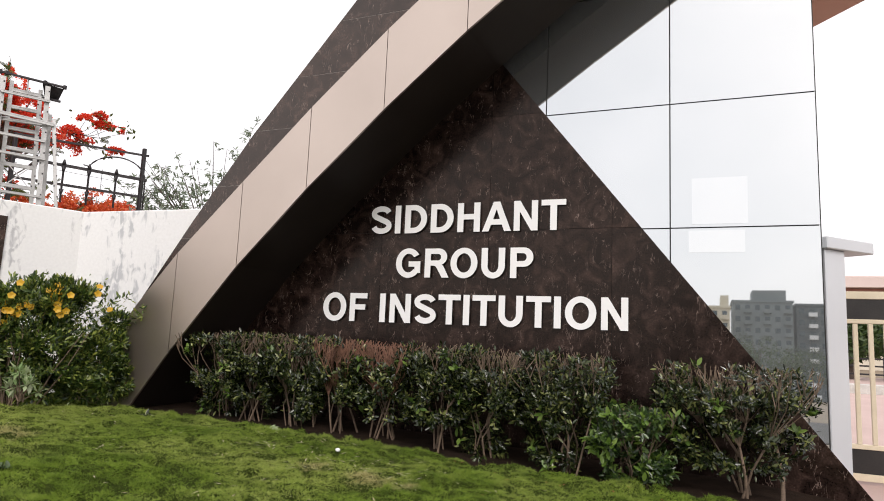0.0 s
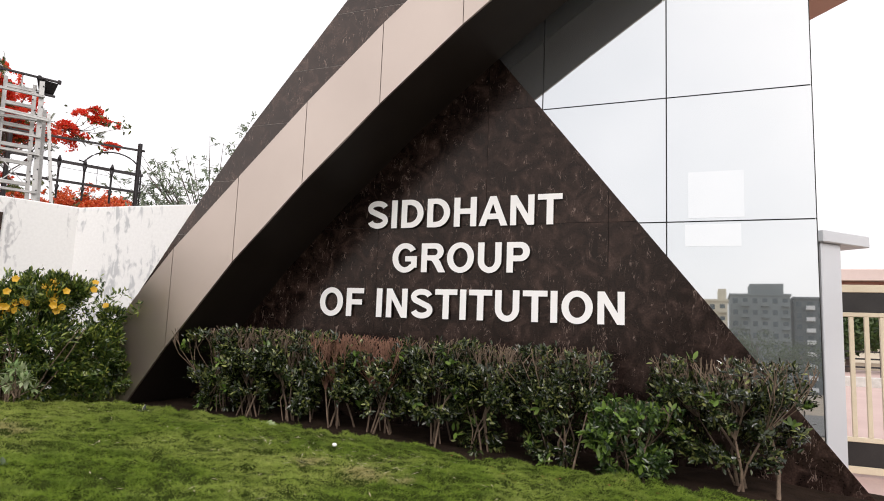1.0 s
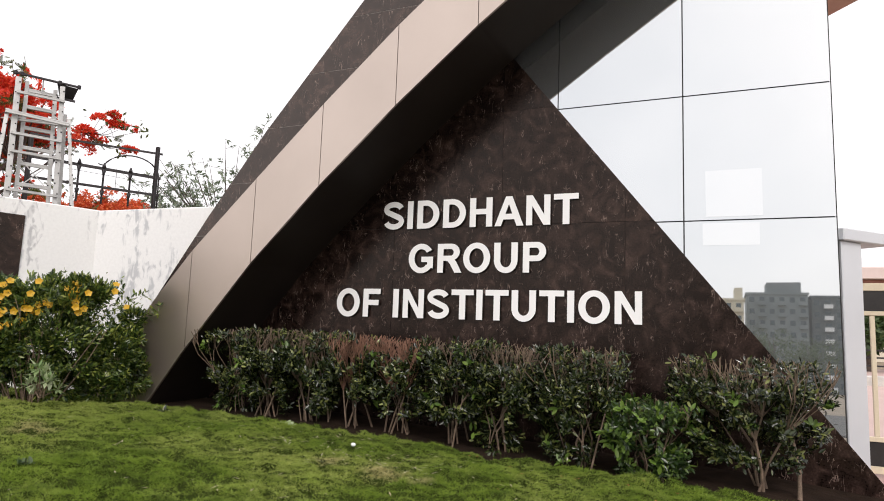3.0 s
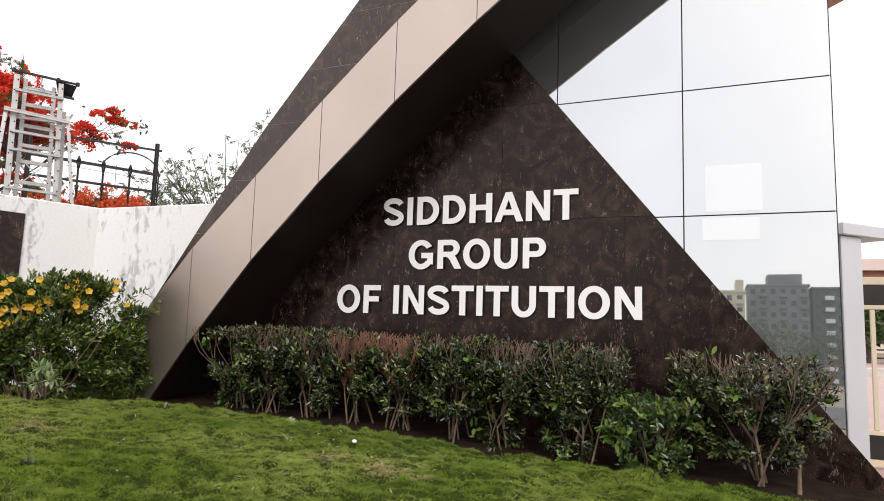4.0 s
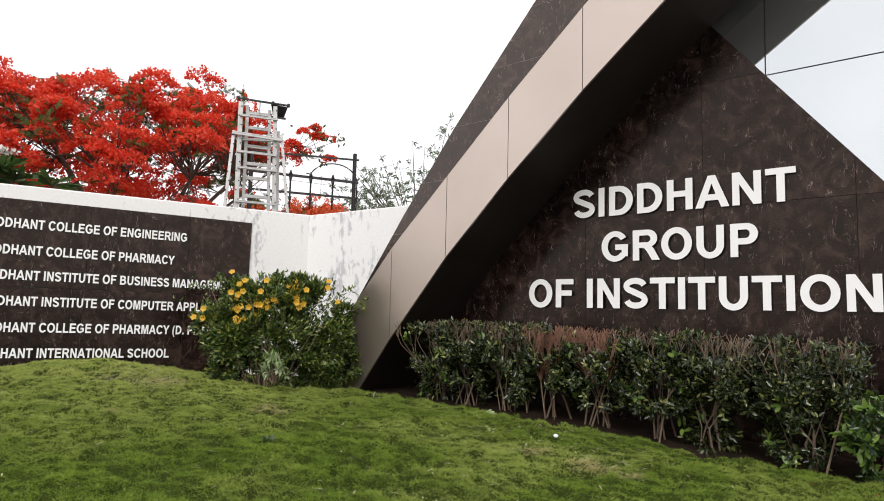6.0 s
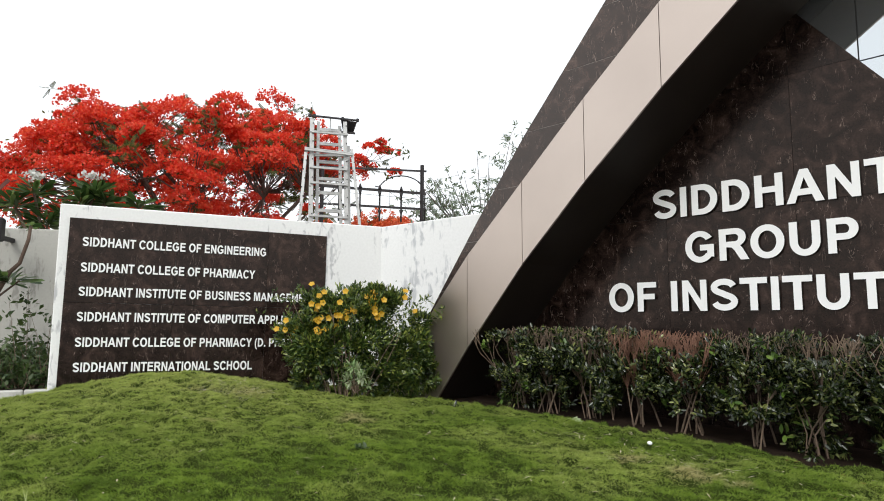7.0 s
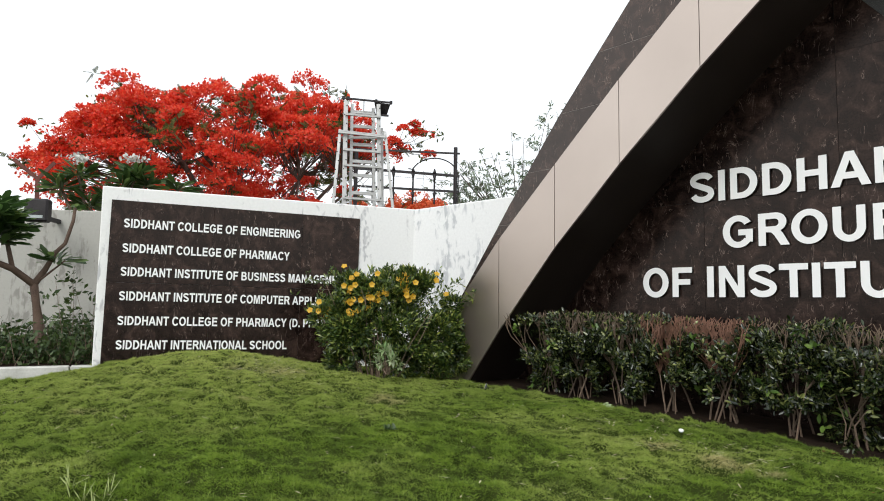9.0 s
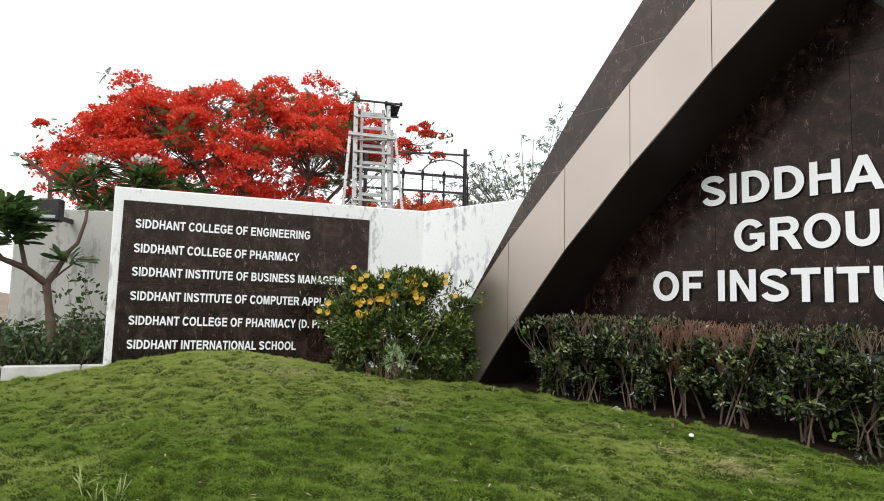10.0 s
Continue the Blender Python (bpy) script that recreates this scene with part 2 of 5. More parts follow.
def grass_material():
    m, n, l, b = material("lawn_grass_blade", 0.55, 0, 0.3)
    g = n.new("ShaderNodeNewGeometry")
    patch = noise_node(n, l, 1.1, 5, distort=0.5)
    r1 = ramp_out(n, l, g.outputs["Random Per Island"], [(0.0, (0.160, 0.250, 0.024)), (0.6, (0.210, 0.310, 0.036)), (1.0, (0.30, 0.39, 0.064))])
    r2 = ramp_out(n, l, g.outputs["Random Per Island"], [(0.0, (0.34, 0.42, 0.07)), (1.0, (0.68, 0.70, 0.25))])
    f = ramp_out(n, l, patch.outputs[0], [(0.46, (0, 0, 0)), (0.78, (0.75, 0.75, 0.75))])
    lush = noise_node(n, l, 5.5, 4, distort=0.4)
    r1 = mix_rgb(n, l, ramp_out(n, l, lush.outputs[0], [(0.44, (0, 0, 0)), (0.66, (0.65, 0.65, 0.65))]), r1, (0.080, 0.135, 0.016))
    # dry yellow grass on the mound's crest, lightened further for the light it catches
    tc = n.new("ShaderNodeTexCoord")
    far = n.new("ShaderNodeVectorMath")
    far.operation = 'DISTANCE'
    l.new(tc.outputs["Object"], far.inputs[0])
    far.inputs[1].default_value = (-7.5, -2.9, 0.2)
    shrink = n.new("ShaderNodeMath")
    shrink.operation = 'MULTIPLY'
    shrink.inputs[1].default_value = 1 / 3.5
    l.new(far.outputs["Value"], shrink.inputs[0])
    pale_crest = ramp_out(n, l, shrink.outputs[0], [(0.1, (0.95, 0.95, 0.95)), (0.55, (0.62, 0.62, 0.62)), (1.0, (0, 0, 0))])
    rag = noise_node(n, l, 4.0, 4)
    pale_crest = mix_rgb(n, l, 1.0, pale_crest, ramp_out(n, l, rag.outputs[0], [(0.35, (0.45, 0.45, 0.45)), (0.6, (1, 1, 1))]), 'MULTIPLY')
    both = mix_rgb(n, l, 1.0, f, pale_crest, 'LIGHTEN')
    col = mix_rgb(n, l, both, r1, r2)
    # small dried-out spots
    straw = ramp_out(n, l, g.outputs["Random Per Island"], [(0.0, (0.36, 0.30, 0.12)), (1.0, (0.68, 0.60, 0.33))])
    for sx, sy, size in DRY_SPOTS:
        d = n.new("ShaderNodeVectorMath")
        d.operation = 'DISTANCE'
        flat = n.new("ShaderNodeVectorMath")
        flat.operation = 'MULTIPLY'
        flat.inputs[1].default_value = (1, 1, 0)
        l.new(tc.outputs["Object"], flat.inputs[0])
        l.new(flat.outputs[0], d.inputs[0])
        d.inputs[1].default_value = (sx, sy, 0)
        k = n.new("ShaderNodeMath")
        k.operation = 'MULTIPLY_ADD'
        k.inputs[1].default_value = 0.62 / size
        l.new(d.outputs["Value"], k.inputs[0])
        l.new(rag.outputs[0], k.inputs[2])
        col = mix_rgb(n, l, ramp_out(n, l, k.outputs[0], [(0.55, (0.8, 0.8, 0.8)), (0.95, (0, 0, 0))]), col, straw)
    l.new(col, b.inputs["Base Color"])
    t = n.new("ShaderNodeBsdfTranslucent")
    l.new(col, t.inputs["Color"])
    ms = n.new("ShaderNodeMixShader")
    ms.inputs[0].default_value = 0.25
    l.new(b.outputs[0], ms.inputs[1])
    l.new(t.outputs[0], ms.inputs[2])
    l.new(ms.outputs[0], n["Material Output"].inputs["Surface"])
    return m


GRASS = grass_material()
# darkened to put the tussocks' shade into hollows where blades thin out
THATCH = mottled("shade_dark_thatch", (0.016, 0.026, 0.005), (0.045, 0.060, 0.013), 5, 60, 1.0, 0, 0.6, None, 0.05)


def glass_mirror():
    m, n, l, b = material("reflective_glazing", 0.015, 0.9)
    nz = noise_node(n, l, 0.8, 3)
    l.new(ramp_out(n, l, nz.outputs[0], [(0.3, (0.62, 0.655, 0.675)), (0.7, (0.67, 0.70, 0.715))]), b.inputs["Base Color"])
    wob = noise_node(n, l, 0.9, 2)
    bump(n, l, b, wob.outputs[0], 0.02, 0.02)
    return m


MIRROR = glass_mirror()


# ---- mesh helpers ----
def obj_from(name, verts, faces, mat, parent=None, label="", smooth=False):
    me = bpy.data.meshes.new(name)
    me.from_pydata([tuple(map(float, v)) for v in verts], [], [tuple(map(int, f)) for f in faces])
    me.materials.append(mat)
    if smooth:
        me.polygons.foreach_set("use_smooth", [True] * len(me.polygons))
    me.update()
    ob = new(name, me)
    ob.parent = parent
    if label:
        ob["label"] = label
    return ob


def part(name, bm, mat, parent=None, label="", smooth=False):
    me = bpy.data.meshes.new(name)
    bmesh.ops.recalc_face_normals(bm, faces=bm.faces)
    bm.to_mesh(me)
    bm.free()
    me.materials.append(mat)
    if smooth:
        me.polygons.foreach_set("use_smooth", [True] * len(me.polygons))
    ob = new(name, me)
    ob.parent = parent
    if label:
        ob["label"] = label
    return ob


def box_bm(x0, x1, y0, y1, z0, z1, bevel=0.0, bm=None, m=None):
    bm = bm or bmesh.new()
    mt = Matrix.Translation(((x0 + x1) / 2, (y0 + y1) / 2, (z0 + z1) / 2)) @ Matrix.Diagonal((x1 - x0, y1 - y0, z1 - z0, 1))
    r = bmesh.ops.create_cube(bm, size=1.0, matrix=(m @ mt) if m else mt)
    if bevel:
        es = list({e for v in r["verts"] for e in v.link_edges})
        bmesh.ops.bevel(bm, geom=es, offset=bevel, segments=1, affect='EDGES')
    return bm


def bar_bm(a, b, w, d=None, bm=None, bevel=0.0):
    """A square bar from a to b."""
    a, b = Vector(a), Vector(b)
    q = (b - a).to_track_quat('Z', 'Y').to_matrix().to_4x4()
    d = d or w
    return box_bm(-w / 2, w / 2, -d / 2, d / 2, 0, (b - a).length, bevel, bm, Matrix.Translation(a) @ q)


def prism(name, outline, y0, y1, mat, parent=None, label=""):
    """An upright slab with its outline in x and z, from y0 to y1."""
    bm = bmesh.new()
    f = bm.faces.new([bm.verts.new((x, y0, z)) for x, z in outline])
    r = bmesh.ops.extrude_face_region(bm, geom=[f])
    for v in r["geom"]:
        if isinstance(v, bmesh.types.BMVert):
            v.co.y = y1
    return part(name, bm, mat, parent, label)


def clip(poly, ax, lim, keep_greater):
    out = []
    for i, p in enumerate(poly):
        q = poly[(i + 1) % len(poly)]
        pin = (p[ax] >= lim) == keep_greater or p[ax] == lim
        qin = (q[ax] >= lim) == keep_greater or q[ax] == lim
        if pin:
            out.append(p)
        if pin != qin:
            t = (lim - p[ax]) / (q[ax] - p[ax])
            out.append(tuple(p[k] + t * (q[k] - p[k]) for k in range(2)))
    return out


def cell(poly, x0, x1, z0, z1):
    for ax, lim, g in ((0, x0, True), (0, x1, False), (1, z0, True), (1, z1, False)):
        if len(poly) < 3:
            return []
        poly = clip(poly, ax, lim, g)
    return poly if len(poly) >= 3 else []


def tubes(paths, sides=5):
    """Verts and faces of tapering tubes: each path is a list of (point, radius)."""
    V, F = [], []
    for path in paths:
        base = len(V)
        for i, (p, r) in enumerate(path):
            a = Vector(path[max(i - 1, 0)][0])
            b = Vector(path[min(i + 1, len(path) - 1)][0])
            t = (b - a).normalized()
            u = t.orthogonal().normalized()
            w = t.cross(u)
            for k in range(sides):
                an = 2 * math.pi * k / sides
                V.append(Vector(p) + r * (math.cos(an) * u + math.sin(an) * w))
        for i in range(len(path) - 1):
            for k in range(sides):
                k2 = (k + 1) % sides
                F.append((base + i * sides + k, base + i * sides + k2, base + (i + 1) * sides + k2, base + (i + 1) * sides + k))
        F.append(tuple(base + (len(path) - 1) * sides + k for k in range(sides)))
    return V, F


OVAL = np.array([(0, 0, 0), (-0.34, 0.22, 0.06), (-0.5, 0.52, 0.10), (-0.3, 0.83, 0.05), (0, 1, -0.08), (0.3, 0.83, 0.05), (0.5, 0.52, 0.10), (0.34, 0.22, 0.06), (0, 0.5, -0.02)])
OVAL_F = np.array([(8, 1, 0), (8, 2, 1), (8, 3, 2), (8, 4, 3), (8, 5, 4), (8, 6, 5), (8, 7, 6), (8, 0, 7)])
LEAF = np.array([(0, 0, 0), (-0.5, 0.42, 0.10), (0, 0.5, 0), (0.5, 0.42, 0.10), (0, 1, -0.08)])
LEAF_F = np.array([(0, 2, 1), (0, 3, 2), (1, 2, 4), (2, 3, 4)])


def leaves(name, pos, fwd, up, length, width, mat, parent=None, label="", shape=LEAF, faces=LEAF_F, kind="stuff"):
    """One mesh of many small leaves: roots, ways and upper sides as arrays."""
    pos, fwd, up = (np.asarray(a, float) for a in (pos, fwd, up))
    n = len(pos)
    fwd = fwd / (np.linalg.norm(fwd, axis=1, keepdims=True) + 1e-9)
    right = np.cross(fwd, up)
    right = right / (np.linalg.norm(right, axis=1, keepdims=True) + 1e-9)
    up = np.cross(right, fwd)
    length, width = np.broadcast_to(length, n)[:, None, None], np.broadcast_to(width, n)[:, None, None]
    v = (pos[:, None] + shape[None, :, 0:1] * width * right[:, None] + shape[None, :, 1:2] * length * fwd[:, None] + shape[None, :, 2:3] * width * up[:, None])
    k = len(shape)
    f = (faces[None] + (np.arange(n) * k)[:, None, None]).reshape(-1, 3)
    me = bpy.data.meshes.new(name)
    me.vertices.add(n * k)
    me.vertices.foreach_set("co", v.reshape(-1).astype(np.float32))
    me.loops.add(len(f) * 3)
    me.loops.foreach_set("vertex_index", f.reshape(-1).astype(np.int32))
    me.polygons.add(len(f))
    me.polygons.foreach_set("loop_start", np.arange(0, len(f) * 3, 3, dtype=np.int32))
    me.materials.append(mat)
    me.update(calc_edges=True)
    me.validate()
    ob = new(name, me)
    ob.parent = parent
    if label:
        ob["label"] = label
    if kind:
        ob["kind"] = kind
    return ob


def empty(name, label, category, group="", kind=""):
    return tagged(new(name), label, category, group, kind)


rng = np.random.default_rng(5)


def unit(n):
    v = rng.normal(size=(n, 3))
    return v / np.linalg.norm(v, axis=1, keepdims=True)


# ---- ground ----
def lawn_z(x, y):
    """Height of the grassed mound; numbers or arrays."""
    base = np.interp(x, [-12, -9, -6, -3.8, -2.5, -0.9, 0.2, 1.2, 3], [-0.15, -0.08, -0.06, -0.07, -0.13, -0.20, -0.23, -0.33, -0.38])
    mound = 0.32 * np.exp(-(((x + 7.7) / 2.1) ** 2) - (((y + 3.3) / 1.35) ** 2))
    fall = -0.10 * np.clip((-1.5 - y) / 5.0, 0, 2) ** 1.3
    return base + mound + fall


STEP = 0.03
LX, LY = np.arange(-9.6, 1.41, STEP), np.arange(-9.0, -0.99, STEP)


def relief(x, y):
    """Low swells, streaky tussocks along the slope, and small hollows between the tussocks."""
    p = Vector((x * 1.2, y * 1.3, 0.0))
    q = Vector((x * 2.6 + y * 1.5, y * 4.6 - x * 2.4, 3.0))
    r = Vector((x * 6.5 + y * 5.0, y * 13.0 - x * 7.0, 7.0))
    t = Vector((x * 15.0 + y * 5.0, y * 21.0 - x * 8.0, 11.0))
    hollow = max(0.0, -noise.noise(r) - 0.03)
    return 0.022 * noise.noise(p) + 0.045 * noise.noise(q) - 0.150 * hollow + 0.030 * noise.noise(t)


TUFT = np.array([[relief(a, b) for a in LX] for b in LY])


def tuft(x, y):
    """Relief of the uneven turf."""
    i = np.clip((np.asarray(x) - LX[0]) / STEP, 0, len(LX) - 1.001)
    j = np.clip((np.asarray(y) - LY[0]) / STEP, 0, len(LY) - 1.001)
    i0, j0 = i.astype(int), j.astype(int)
    u, v = i - i0, j - j0
    return (TUFT[j0, i0] * (1 - u) * (1 - v) + TUFT[j0, i0 + 1] * u * (1 - v) + TUFT[j0 + 1, i0] * (1 - u) * v + TUFT[j0 + 1, i0 + 1] * u * v)


def sheet(name, x0, x1, y0, y1, step, zf, mat):
    xs, ys = np.arange(x0, x1 + step / 2, step), np.arange(y0, y1 + step / 2, step)
    X, Y = np.meshgrid(xs, ys)
    Z = zf(X, Y)
    nx = len(xs)
    V = np.stack([X, Y, Z], -1).reshape(-1, 3)
    F = [(j * nx + i, j * nx + i + 1, (j + 1) * nx + i + 1, (j + 1) * nx + i) for j in range(len(ys) - 1) for i in range(nx - 1)]
    return obj_from(name, V, F, mat, smooth=True)


ground = tagged(obj_from("ground", [(-1500, -1500, -0.46), (1500, -1500, -0.46), (1500, 1500, -0.46), (-1500, 1500, -0.46)], [(0, 1, 2, 3)], EARTH), "dry brown earth reaching to the horizon", "ground", kind="structure")
lawn = tagged(sheet("lawn", -9.6, 1.38, -9.0, -1.0, STEP, lambda x, y: np.maximum(lawn_z(x, y) + tuft(x, y), -0.45), THATCH), "sloping lawn mound of short green grass with dry patches", "lawn", kind="structure")
bed = tagged(sheet("planting_bed", -9.0, 1.6, -1.1, 0.3, 0.1, lambda x, y: lawn_z(x, -1.1 + 0 * y) - 0.035 + 0.012 * np.sin(11 * x + 5 * y) * np.sin(9 * y), SOIL), "bed of dark bare soil under the hedge", "planting bed", kind="structure")

LEANBACK = 1.9
LINES = [
    ("SIDDHANT COLLEGE OF ENGINEERING", -3.822, 1.715),
    ("SIDDHANT COLLEGE OF PHARMACY", -3.820, 1.407),
    ("SIDDHANT INSTITUTE OF BUSINESS MANAGEMENT", -3.822, 1.115),
    ("SIDDHANT INSTITUTE OF COMPUTER APPLICATION", -3.820, 0.815),
    ("SIDDHANT COLLEGE OF PHARMACY (D. PHARM)", -3.819, 0.513),
    ("SIDDHANT INTERNATIONAL SCHOOL", -3.820, 0.218),
]

# ---- the sign monument ----
SLOPE = 1.267
APEX = (-2.103, 3.797)
TIP = (1.20, 3.797 - SLOPE * 3.303)
GRANITE_OUTLINE = [(-6.9, -0.45), (-6.9, 0.95), (-3.1, 5.60), (-2.3, 5.60), APEX, TIP, (1.28, -0.45)]
XJ, ZJ = (-6.9, -5.7, -4.5, -3.34, -2.115, -0.887, 0.32, 1.5), (-0.5, 1.922, 3.127, 4.3, 5.7)

sign_wall = tagged(prism("wall_sign", GRANITE_OUTLINE, 0.012, 0.018, JOINT), "triangular wall clad in polished dark brown granite tiles", "sign wall", kind="structure")
for i in range(len(XJ) - 1):
    for j in range(len(ZJ) - 1):
        g = 0.002
        c = cell(GRANITE_OUTLINE, XJ[i] + g, XJ[i + 1] - g, ZJ[j] + g, ZJ[j + 1] - g)
        if c:
            prism("granite_tile", c, 0.0, 0.0119, GRANITE, sign_wall)

# arched beam in front of the wall
JX = (-6.75, -6.10, -5.30, -4.506, -3.723, -2.902, -2.08, -1.27, -0.46, 0.33, 1.10)
LOW_X = (-6.75, -5.796, -5.30, -4.506, -3.723, -2.902, -2.08, -1.73, -1.30, -0.35, 0.30, 1.10)
LOW_Z = (-0.35, -0.079, 0.545, 1.452, 2.223, 2.963, 3.640, 3.90, 4.22, 4.90, 5.26, 5.62)
UP_X = (-6.75, -6.10, -5.813, -5.30, -4.506, -3.723, -2.902, -2.08, -1.27, -0.46, 0.33, 1.10)
UP_Z = (-0.10, 0.68, 1.03, 1.595, 2.337, 3.062, 3.772, 4.42, 5.01, 5.56, 6.03, 6.40)


def low(x):
    return float(np.interp(x, LOW_X, LOW_Z))


def high(x):
    return float(np.interp(x, UP_X, UP_Z))


strip = [(-6.60, high(-6.6) - 0.2), (-6.60, 0.95), (-6.502, 1.081), (-5.75, 2.09), (-4.965, 3.087), (-3.677, 4.548), (-2.89, 5.43)] + [(x, high(x) - 0.2) for x in (-2.08, -2.902, -3.723, -4.506, -5.30, -6.10)]
side_slab = empty("outer_slab", "slanting dark granite slab edging the arched beam", "cladding")
ROWS = (-0.5, 0.62, 1.24, 1.86, 2.48, 3.12, 3.72, 4.33, 4.95, 5.6)
for z0, z1 in zip(ROWS[:-1], ROWS[1:]):
    c = cell(strip, -7, -2, z0 + 0.003, z1 - 0.003)
    if c:
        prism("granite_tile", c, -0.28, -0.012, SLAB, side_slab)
    c = cell(strip, -7, -2, z1 - 0.003, z1 + 0.003)
    if c:
        prism("grout_joint", c, -0.278, -0.014, GROUT, side_slab, "pale grout joint")

arch = empty("arched_beam", "curved beam with beige composite fascia and dark soffit", "beam")
xs = sorted(set(JX) | set(LOW_X))
outline = [(x, low(x) + 0.004) for x in xs] + [(x, high(x) - 0.004) for x in reversed(xs)]
prism("beam_core", outline, -0.912, -0.004, SOFFIT, arch, "dark brown soffit")
for a, b in zip(JX[:-1], JX[1:]):
    sub = [x for x in xs if a + 0.0035 < x < b - 0.0035]
    lo = [(a + 0.0035, low(a + 0.0035))] + [(x, low(x)) for x in sub] + [(b - 0.0035, low(b - 0.0035))]
    hi = [(b - 0.0035, high(b - 0.0035))] + [(x, high(x)) for x in reversed(sub)] + [(a + 0.0035, high(a + 0.0035))]
    prism("fascia_panel", lo + hi, -0.937, -0.913, FASCIA, arch, "beige satin composite panel")

# glazed tower front
GX, GZ = (-2.1, -1.578, -0.370, 0.856), (-0.45, 1.922, 3.141, 4.37, 5.5)
GLASS_OUTLINE = [(-2.09, 5.5), (-2.09, 3.797 - 0.016), (0.850, 3.797 - SLOPE * 2.953 - 0.04), (0.850, 5.5)]
glazing = empty("glazed_front", "mirror-glazed front of square panes with thin black joints", "glazing")
tagged(prism("glazing_backing", [(-2.3, 5.5), (-2.3, 3.2), (0.845, -0.1), (0.845, 5.5)], 0.032, 0.036, JOINT, glazing), "black backing")
for v in glazing.children[0].data.vertices:
    v.co.y += (v.co.z + 0.45) * math.tan(radians(LEANBACK))
for i in range(len(GX) - 1):
    for j in range(len(GZ) - 1):
        c = cell(GLASS_OUTLINE, GX[i] + 0.006, GX[i + 1] - 0.006, GZ[j] + 0.006, GZ[j + 1] - 0.006)
        if c:
            p = prism("glass_pane", c, 0.022, 0.030, MIRROR, glazing)
            # the glazing leans back slightly
            for v in p.data.vertices:
                v.co.y += (v.co.z + 0.45) * math.tan(radians(LEANBACK))
# bright reflected rectangles, painted as thin plates of paler mirror tint
BRIGHT_PATCH = mottled("bright_reflection_tint", (0.685, 0.715, 0.73), (0.72, 0.745, 0.755), 2.0, 30, 0.05, 0.9, 0.0)
for z0, z1, xa, xb in ((1.69, 1.895, -0.21, 0.26), (1.955, 2.39, -0.18, 0.29)):
    p = prism("film_patch", [(xa, z0), (xb, z0), (xb, z1), (xa, z1)], 0.0195, 0.0205, BRIGHT_PATCH, glazing, "pale rectangle tinted to imitate a bright reflection in the glass")
    for v in p.data.vertices:
        v.co.y += (v.co.z + 0.45) * math.tan(radians(LEANBACK))
edge = prism("edge_trim", [(0.851, 0.02), (0.858, 0.02), (0.858, 5.5), (0.851, 5.5)], 0.018, 0.05, JOINT, glazing, "black edge seal")
for v in edge.data.vertices:
    v.co.y += (v.co.z + 0.45) * math.tan(radians(LEANBACK))
tower = empty("tower_return", "pale side cladding and back of the glazed front", "building")
part("side_panel", box_bm(0.60, 0.847, 0.24, 1.8, -0.45, 5.5, 0.004), ACP, tower)
SOFFWOOD = mottled("terracotta_soffit", (0.40, 0.22, 0.17), (0.50, 0.29, 0.22), 1.5, 60, 0.6)
ro = bmesh.new()
fc = ro.faces.new([ro.verts.new(c) for c in ((0.9, 3.32, 5.0), (2.84, 0.96, 5.0), (2.0, 0.35, 5.0), (0.9, 0.35, 5.0))])
for g in bmesh.ops.extrude_face_region(ro, geom=[fc])["geom"]:
    if isinstance(g, bmesh.types.BMVert):
        g.co.z = 5.3
part("roof_overhang", ro, SOFFWOOD, tower, "terracotta-coloured roof overhang")

pier = empty("gate_pier", "pale grey gate pier with an overhanging cap", "pier")
part("shaft", box_bm(0.0, 0.27, 0.0, 0.6, -0.46, 1.714, 0.006), ACP, pier)
part("cap", box_bm(-0.02, 0.63, -0.04, 0.66, 1.716, 1.82, 0.008), ACP, pier)
pier.matrix_world = pose(0.878, 0.10, 0, 0, 0, 48)

# letters
def arc(cx, cy, rx, ry, a0, a1, n=14):
    return [(cx + rx * math.cos(radians(a0 + (a1 - a0) * i / n)), cy + ry * math.sin(radians(a0 + (a1 - a0) * i / n))) for i in range(n + 1)]


def bars(x0, x1, *rows):
    return [(x0, rows[0]), (x1, rows[0]), (x1, rows[1]), (x0, rows[1])]


def stroke(path, w):
    """Closed outline of a broad pen line."""
    left, right = [], []
    for i, (x, y) in enumerate(path):
        x0, y0 = path[max(i - 1, 0)]
        x1, y1 = path[min(i + 1, len(path) - 1)]
        d = math.hypot(x1 - x0, y1 - y0)
        nx, ny = -(y1 - y0) / d * w / 2, (x1 - x0) / d * w / 2
        left.append((x + nx, y + ny))
        right.append((x - nx, y - ny))
    return left + right[::-1]


